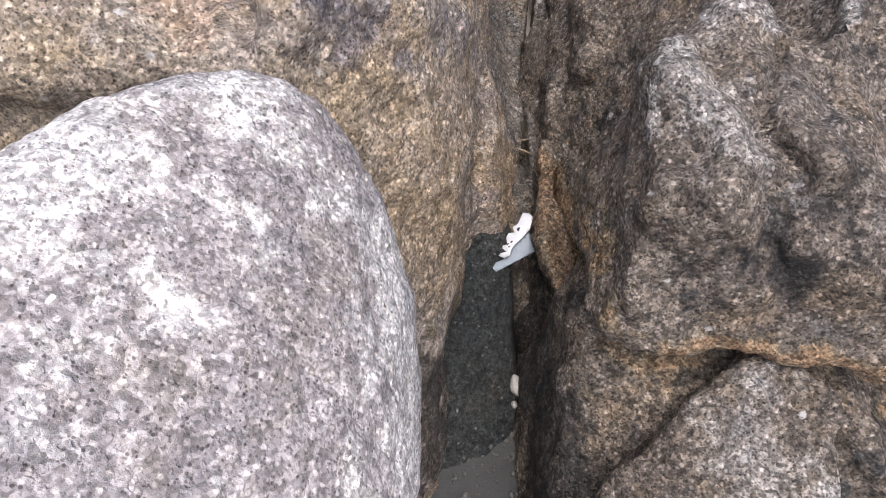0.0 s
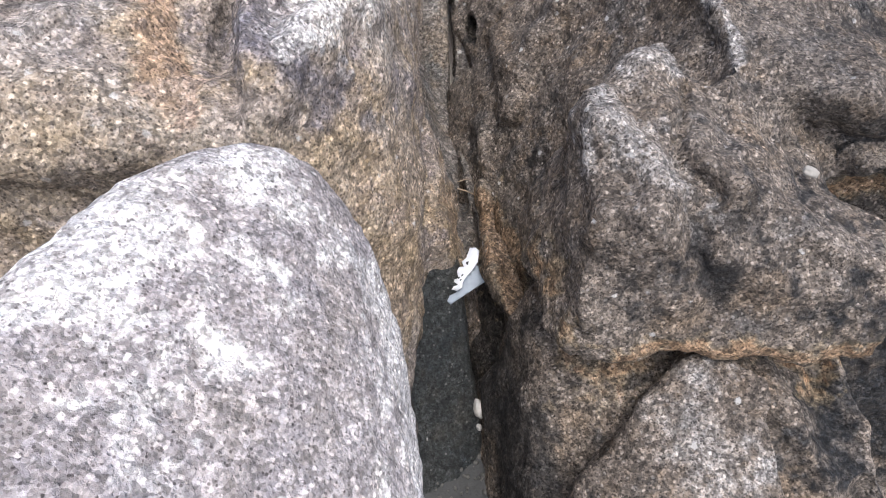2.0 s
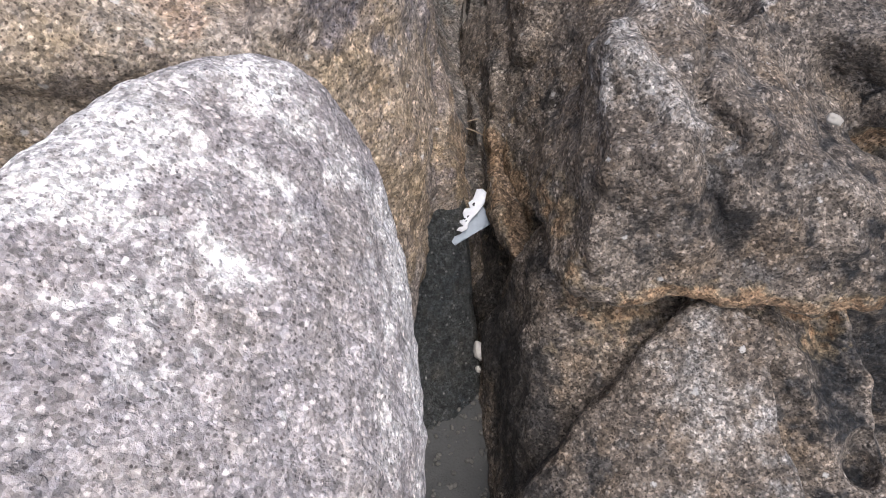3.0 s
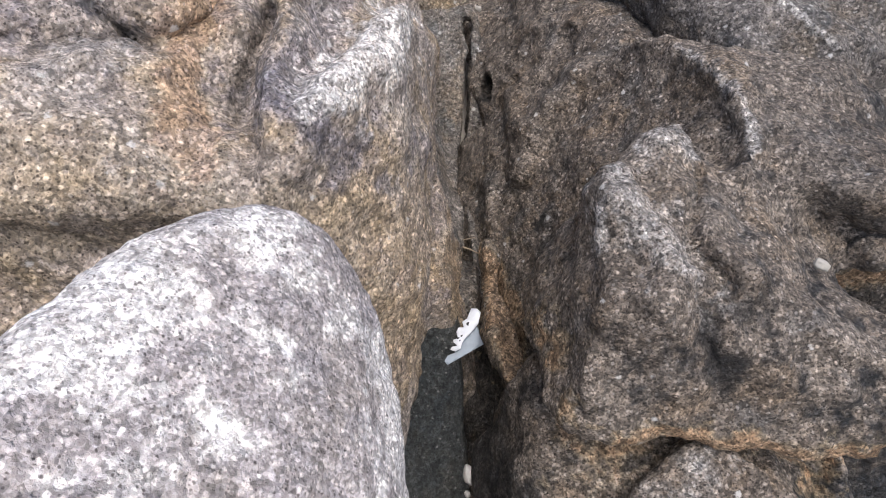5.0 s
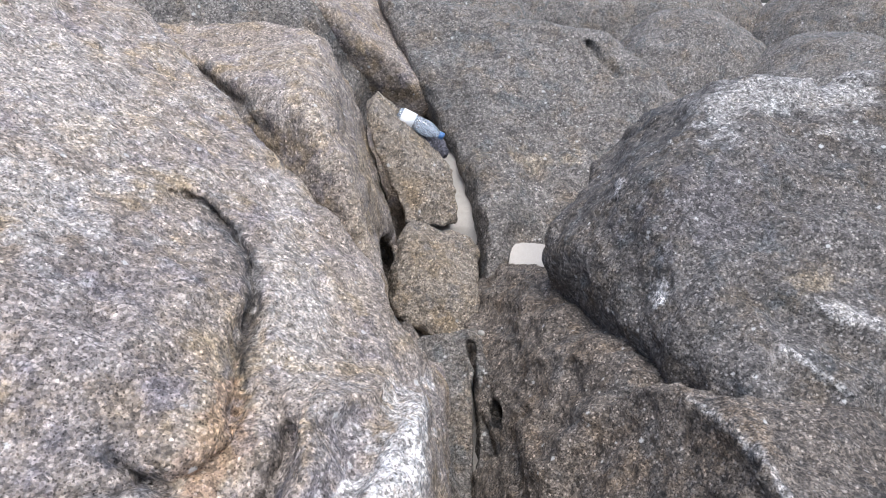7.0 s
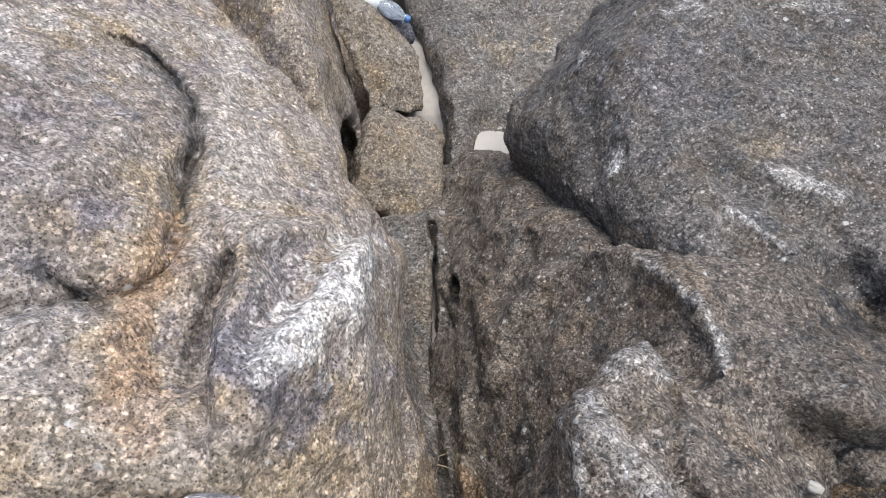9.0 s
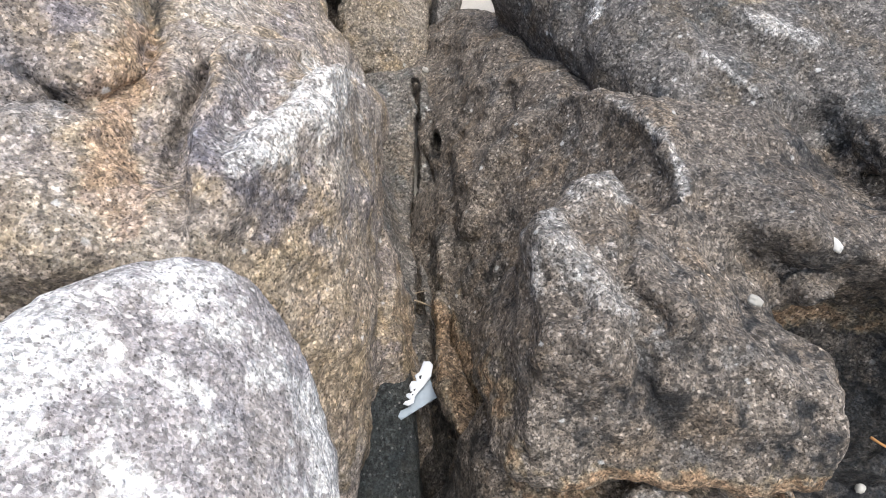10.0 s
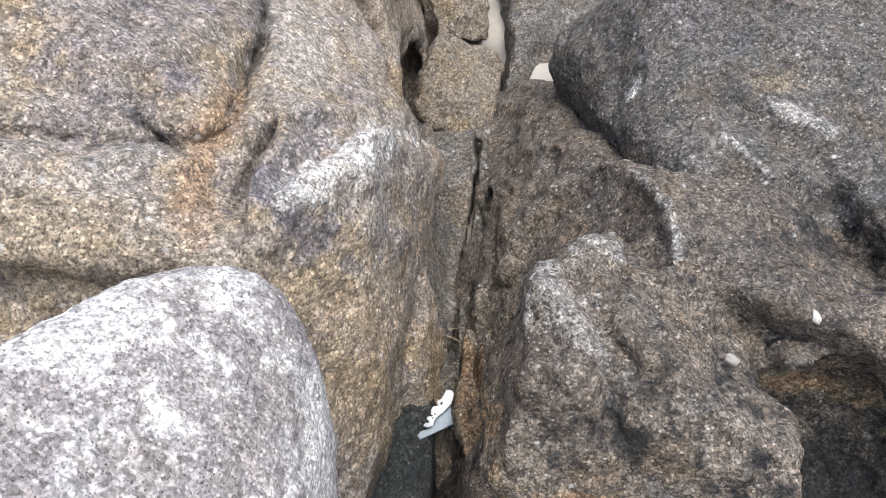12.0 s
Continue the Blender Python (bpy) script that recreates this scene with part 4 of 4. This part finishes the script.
# ---- sand caught between the rocks ----
def sand_pocket_upper(p):
    return hull(p, [((-0.1, -0.66, 0.75), (0.44, 3.46, 0.675)), ((0, 0, 1), (0, 0, 1.10)), ((0, -1, 0.2), (0.44, 3.50, 0.70)), ((1, 0.2, 0), (0.50, 3.4, 0.8)), ((-1, 0, 0), (0.15, 3.4, 0.8)), ((0, 1, 0), (0, 4.3, 0)), ((0, 0, -1), (0, 0, 0.3))], 0.03)


def sand_pocket_lower(p):
    return hull(p, [((0.05, -0.2, 0.97), (0.66, 3.25, 0.65)), ((-0.25, -1, 0), (0.66, 3.10, 0)), ((-1, 0.1, 0), (0.55, 3.2, 0)), ((1, 0, 0), (0.80, 0, 0)), ((0, 1, 0), (0, 3.4, 0)), ((0, 0, -1), (0, 0, 0.35))], 0.03)


def sand_pocket_deep(p):
    return hull(p, [((0.05, -0.1, 0.99), (0.1, 0.75, -0.20)), ((0, 1, 0), (0, 0.95, 0)), ((0, -1, 0), (0, 0.2, 0)), ((1, 0, 0), (0.4, 0, 0)), ((-1, 0, 0), (-0.2, 0, 0)), ((0, 0, -1), (0, 0, -0.6))], 0.03)


rock("sand_pocket", sand_pocket_deep, (-0.3, 0.1, -0.7), (0.5, 1.05, 0.0), 0.014, DARK_SAND, "dark grey sand at the bottom of the crevice", rough=0.006, size=0.08, category="sand", group="sand pockets")


for field, lo, hi in ((sand_pocket_upper, (0.05, 3.2, 0.25), (0.8, 4.4, 1.2)), (sand_pocket_lower, (0.4, 2.75, 0.25), (0.95, 3.6, 0.85))):
    rock("sand_pocket", field, lo, hi, 0.014, SAND, "pale dry sand caught between the boulders", rough=0.006, size=0.08, category="sand", group="sand pockets")


# ---- small things ----
def part(name, bm, material, parent=None, label=""):
    """Links a bmesh as one mesh object, under a thing or on its own."""
    bmesh.ops.recalc_face_normals(bm, faces=bm.faces[:])
    me = bpy.data.meshes.new(name)
    bm.to_mesh(me)
    bm.free()
    me.materials.append(material)
    ob = new(name, me)
    ob.parent = parent
    if label:
        ob["label"] = label
    return ob


def smooth(ob):
    for f in ob.data.polygons:
        f.use_smooth = True
    return ob


def sheet(outline, bend, thick):
    """A thin sheet from an outline in its own plane, bent by bend(x, y), cut into a fine net so that it can curve."""
    bm = bmesh.new()
    vs = [bm.verts.new((x, y, 0)) for x, y in outline]
    bm.faces.new(vs)
    lo, hi = min(y for _, y in outline), max(y for _, y in outline)
    left, right = min(x for x, _ in outline), max(x for x, _ in outline)
    for k in range(1, 10):
        for co, no in (((0, lo + (hi - lo) * k / 10, 0), (0, 1, 0)), ((left + (right - left) * k / 10, 0, 0), (1, 0, 0))):
            bmesh.ops.bisect_plane(bm, geom=bm.verts[:] + bm.edges[:] + bm.faces[:], plane_co=co, plane_no=no)
    for v in bm.verts:
        v.co.z = bend(v.co.x, v.co.y)
    bmesh.ops.solidify(bm, geom=bm.faces[:], thickness=thick)
    return bm


def torn_card():
    """A torn piece of card jammed in the crevice, its white edge folded over and pierced."""
    base = new("torn_card")
    x_axis, y_axis = Vector((1, 0.02, -0.03)).normalized(), Vector((0, 0.85, 0.53))
    z_axis = x_axis.cross(y_axis).normalized()
    y_axis = z_axis.cross(x_axis)
    base.matrix_world = Matrix.Translation((0.214, 1.295, 0.158)) @ Matrix((x_axis, y_axis, z_axis)).transposed().to_4x4()
    smooth(part("sheet", sheet([(0.008, 0.002), (0.031, -0.047), (-0.078, -0.105), (-0.095, -0.086), (-0.058, -0.072), (-0.03, -0.03)],
                               lambda x, y: 0.004 * math.sin(22 * x) + 0.003 * math.sin(35 * y), 0.0012), PAPER, base, "blue-grey inner side of torn card"))
    smooth(part("fold", sheet([(-0.006, 0.052), (0.010, 0.050), (0.019, 0.038), (0.010, 0.005), (-0.010, -0.018), (-0.028, -0.034), (-0.038, -0.047), (-0.043, -0.064), (-0.058, -0.070), (-0.072, -0.064), (-0.066, -0.057), (-0.052, -0.054),
                               (-0.062, -0.043), (-0.060, -0.036), (-0.048, -0.034), (-0.051, -0.014), (-0.044, -0.002), (-0.030, -0.002), (-0.034, 0.013), (-0.020, 0.022)],
                              lambda x, y: 0.007 + 0.006 * math.cos(60 * (x - 0.6 * y)) + 0.002 * math.sin(90 * y), 0.0015), FOLD, base, "white ragged folded edge"))
    for x, y, r in ((-0.017, 0.006, 0.0055), (-0.046, -0.034, 0.0035), (-0.036, -0.028, 0.004), (-0.043, -0.041, 0.003)):
        bm = bmesh.new()
        bmesh.ops.create_circle(bm, cap_ends=True, radius=r, segments=9)
        for v in bm.verts:
            v.co = (x + v.co.x * 1.2, y + v.co.y, 0.0085 + 0.006 * math.cos(60 * (x - 0.6 * y)) + 0.002 * math.sin(90 * y))
        bmesh.ops.solidify(bm, geom=bm.faces[:], thickness=0.0006)
        part("pierced_hole", bm, INK, base, "dark ragged hole")
    tagged(base, "torn white and blue-grey card jammed in the rock crevice", "litter")


torn_card()


def lathe(profile, segments=28):
    """A round body from rows of (distance along the axis, radius)."""
    bm = bmesh.new()
    rings = [[bm.verts.new((a, 1.2 * r * math.cos(2 * math.pi * k / segments), 1.2 * r * math.sin(2 * math.pi * k / segments))) for k in range(segments)] for a, r in profile]
    for one, two in zip(rings, rings[1:]):
        for k in range(segments):
            bm.faces.new((one[k], one[(k + 1) % segments], two[(k + 1) % segments], two[k]))
    return bm


def plastic_bottle(start, end):
    """A drinks bottle lying between the rocks, its axis from start to end."""
    base = new("plastic_bottle")
    axis = (Vector(end) - Vector(start))
    size = axis.length / 0.25
    base.matrix_world = Matrix.Translation(start) @ axis.to_track_quat("X", "Z").to_matrix().to_4x4() @ Matrix.Scale(size, 4)
    wall = [(0.0, 0.002), (0.0, 0.022), (0.006, 0.031), (0.014, 0.0325)]
    for k in range(12):
        a = 0.018 + k * 0.011
        wall += [(a, 0.0315), (a + 0.005, 0.033)]
    wall += [(0.152, 0.0325), (0.170, 0.031), (0.190, 0.025), (0.208, 0.016), (0.216, 0.0125), (0.222, 0.0125)]
    inner = [(a + 0.0006, max(0.001, r - 0.0008)) for a, r in reversed(wall)]
    smooth(part("body", lathe(wall + inner), PET, base, "clear ribbed plastic"))
    smooth(part("label_band", lathe([(0.020, 0.0338), (0.088, 0.0338), (0.088, 0.0346), (0.020, 0.0346), (0.020, 0.0338)]), LABEL, base, "white paper label"))
    smooth(part("neck_ring", lathe([(0.218, 0.0128), (0.2185, 0.0155), (0.2215, 0.0155), (0.222, 0.0128)]), PET, base))
    part("cap", lathe([(0.223, 0.002), (0.223, 0.0148), (0.242, 0.0150), (0.246, 0.0135), (0.248, 0.002)], 40), CAP, base, "blue ribbed screw cap")
    tagged(base, "clear plastic bottle with white label and blue cap lying among boulders", "bottle")


plastic_bottle((0.057, 3.72, 1.250), (0.295, 3.675, 1.135))


def pebble(name, place, half_axes, turn, material, label, seed, group=""):
    """A small worn stone: a rounded, slightly faceted lump."""
    bm = bmesh.new()
    bmesh.ops.create_icosphere(bm, subdivisions=3, radius=1)
    for v in bm.verts:
        q = v.co.normalized()
        k = 1 + 0.30 * noise.noise(q * 1.3 + Vector((seed, 0, 0))) + 0.16 * noise.noise(q * 2.9 + Vector((0, seed, 0)))
        v.co = Vector((q.x * half_axes[0], q.y * half_axes[1], q.z * half_axes[2])) * k
    ob = smooth(part(name, bm, material))
    ob.matrix_world = Matrix.Translation(place) @ Euler([radians(a) for a in turn]).to_matrix().to_4x4()
    return tagged(ob, label, "stone", group)


pebble("pebble", (0.852, 0.976, 0.676), (0.017, 0.011, 0.011), (10, 20, -20), STONE, "pale oval pebble lying on the weathered rock", 1.0, "loose stones")
pebble("stone_chip", (1.047, 1.050, 0.758), (0.011, 0.020, 0.012), (25, 0, 15), SHELL, "white squarish stone chip on the rock slope", 2.0, "loose stones")
pebble("stone_chip", (1.118, 1.077, 0.762), (0.007, 0.009, 0.007), (0, 0, 40), SHELL, "small white stone chip on the rock slope", 3.0, "loose stones")
pebble("pebble", (1.11, 0.760, 0.303), (0.014, 0.010, 0.010), (0, 10, 30), STONE, "grey pebble in the shaded hollow", 4.0, "loose stones")
pebble("stone_chip", (0.186, 0.990, -0.100), (0.013, 0.028, 0.014), (30, 0, 8), SHELL, "white stone chip on the damp slab", 5.0, "loose stones")
pebble("stone_chip", (0.183, 0.953, -0.136), (0.008, 0.010, 0.008), (10, 0, 20), SHELL, "small white stone chip on the damp slab", 6.0, "loose stones")
pebble("pebble", (0.334, 2.575, 0.560), (0.013, 0.011, 0.010), (0, 20, 0), STONE, "grey stone fragment caught in the crevice", 7.0, "loose stones")
pebble("stone", (0.20, 3.76, 1.09), (0.12, 0.07, 0.07), (0, 25, -8), FAR_GRANITE, "brown-grey stone propping up the bottle", 8.0, "loose stones")
pebble("stone", (0.315, 3.66, 0.955), (0.026, 0.022, 0.018), (0, 0, 30), BROWN_STONE, "small brown stone at the edge of the sand", 10.0, "loose stones")


def gravel():
    """Grit lying on the dark sand at the bottom of the crevice, as one mass."""
    rng = random.Random(5)
    bm = bmesh.new()
    for _ in range(160):
        size = rng.uniform(0.003, 0.010)
        x, y = rng.uniform(0.02, 0.26), rng.uniform(0.55, 0.93)
        spot = Matrix.Translation((x, y, -0.20 - 0.05 * (x - 0.1) + 0.1 * (y - 0.75) + 0.3 * size)) @ Euler([rng.uniform(0, 6) for _ in range(3)]).to_matrix().to_4x4()
        bmesh.ops.create_icosphere(bm, subdivisions=1, radius=size, matrix=spot @ Matrix.Diagonal((1, rng.uniform(0.6, 0.9), rng.uniform(0.5, 0.8), 1)))
    tagged(smooth(part("gravel", bm, GRIT)), "fine grey grit on dark sand in the crevice", "gravel", kind="stuff")


gravel()


def twig(points, radius, material, label):
    """A thin broken stem along a few points."""
    bm = bmesh.new()
    rings = []
    for i, c in enumerate(points):
        c = Vector(c)
        ahead = (Vector(points[min(i + 1, len(points) - 1)]) - Vector(points[max(i - 1, 0)])).normalized()
        side = ahead.cross(Vector((0.3, 0.2, 0.9))).normalized()
        up = side.cross(ahead)
        r = radius * (1 - 0.35 * i / len(points))
        rings.append([bm.verts.new(c + r * (math.cos(a) * side + math.sin(a) * up)) for a in [2 * math.pi * k / 7 for k in range(7)]])
    for one, two in zip(rings, rings[1:]):
        for k in range(7):
            bm.faces.new((one[k], one[(k + 1) % 7], two[(k + 1) % 7], two[k]))
    bm.faces.new(rings[0])
    bm.faces.new(rings[-1])
    tagged(smooth(part("twig", bm, material)), label, "twig", "debris in the crevice")


twig([(0.200, 1.548, 0.236), (0.225, 1.552, 0.221), (0.262, 1.553, 0.197)], 0.0022, TWIG, "thin dry brown twig caught in the crevice")
twig([(0.205, 1.575, 0.240), (0.221, 1.583, 0.238), (0.243, 1.60, 0.228)], 0.0016, TWIG, "short dry brown twig caught in the crevice")
twig([(1.245, 0.904, 0.281), (1.262, 0.888, 0.276), (1.283, 0.872, 0.270)], 0.004, RUST, "rusty brown splinter lying in the shaded hollow")
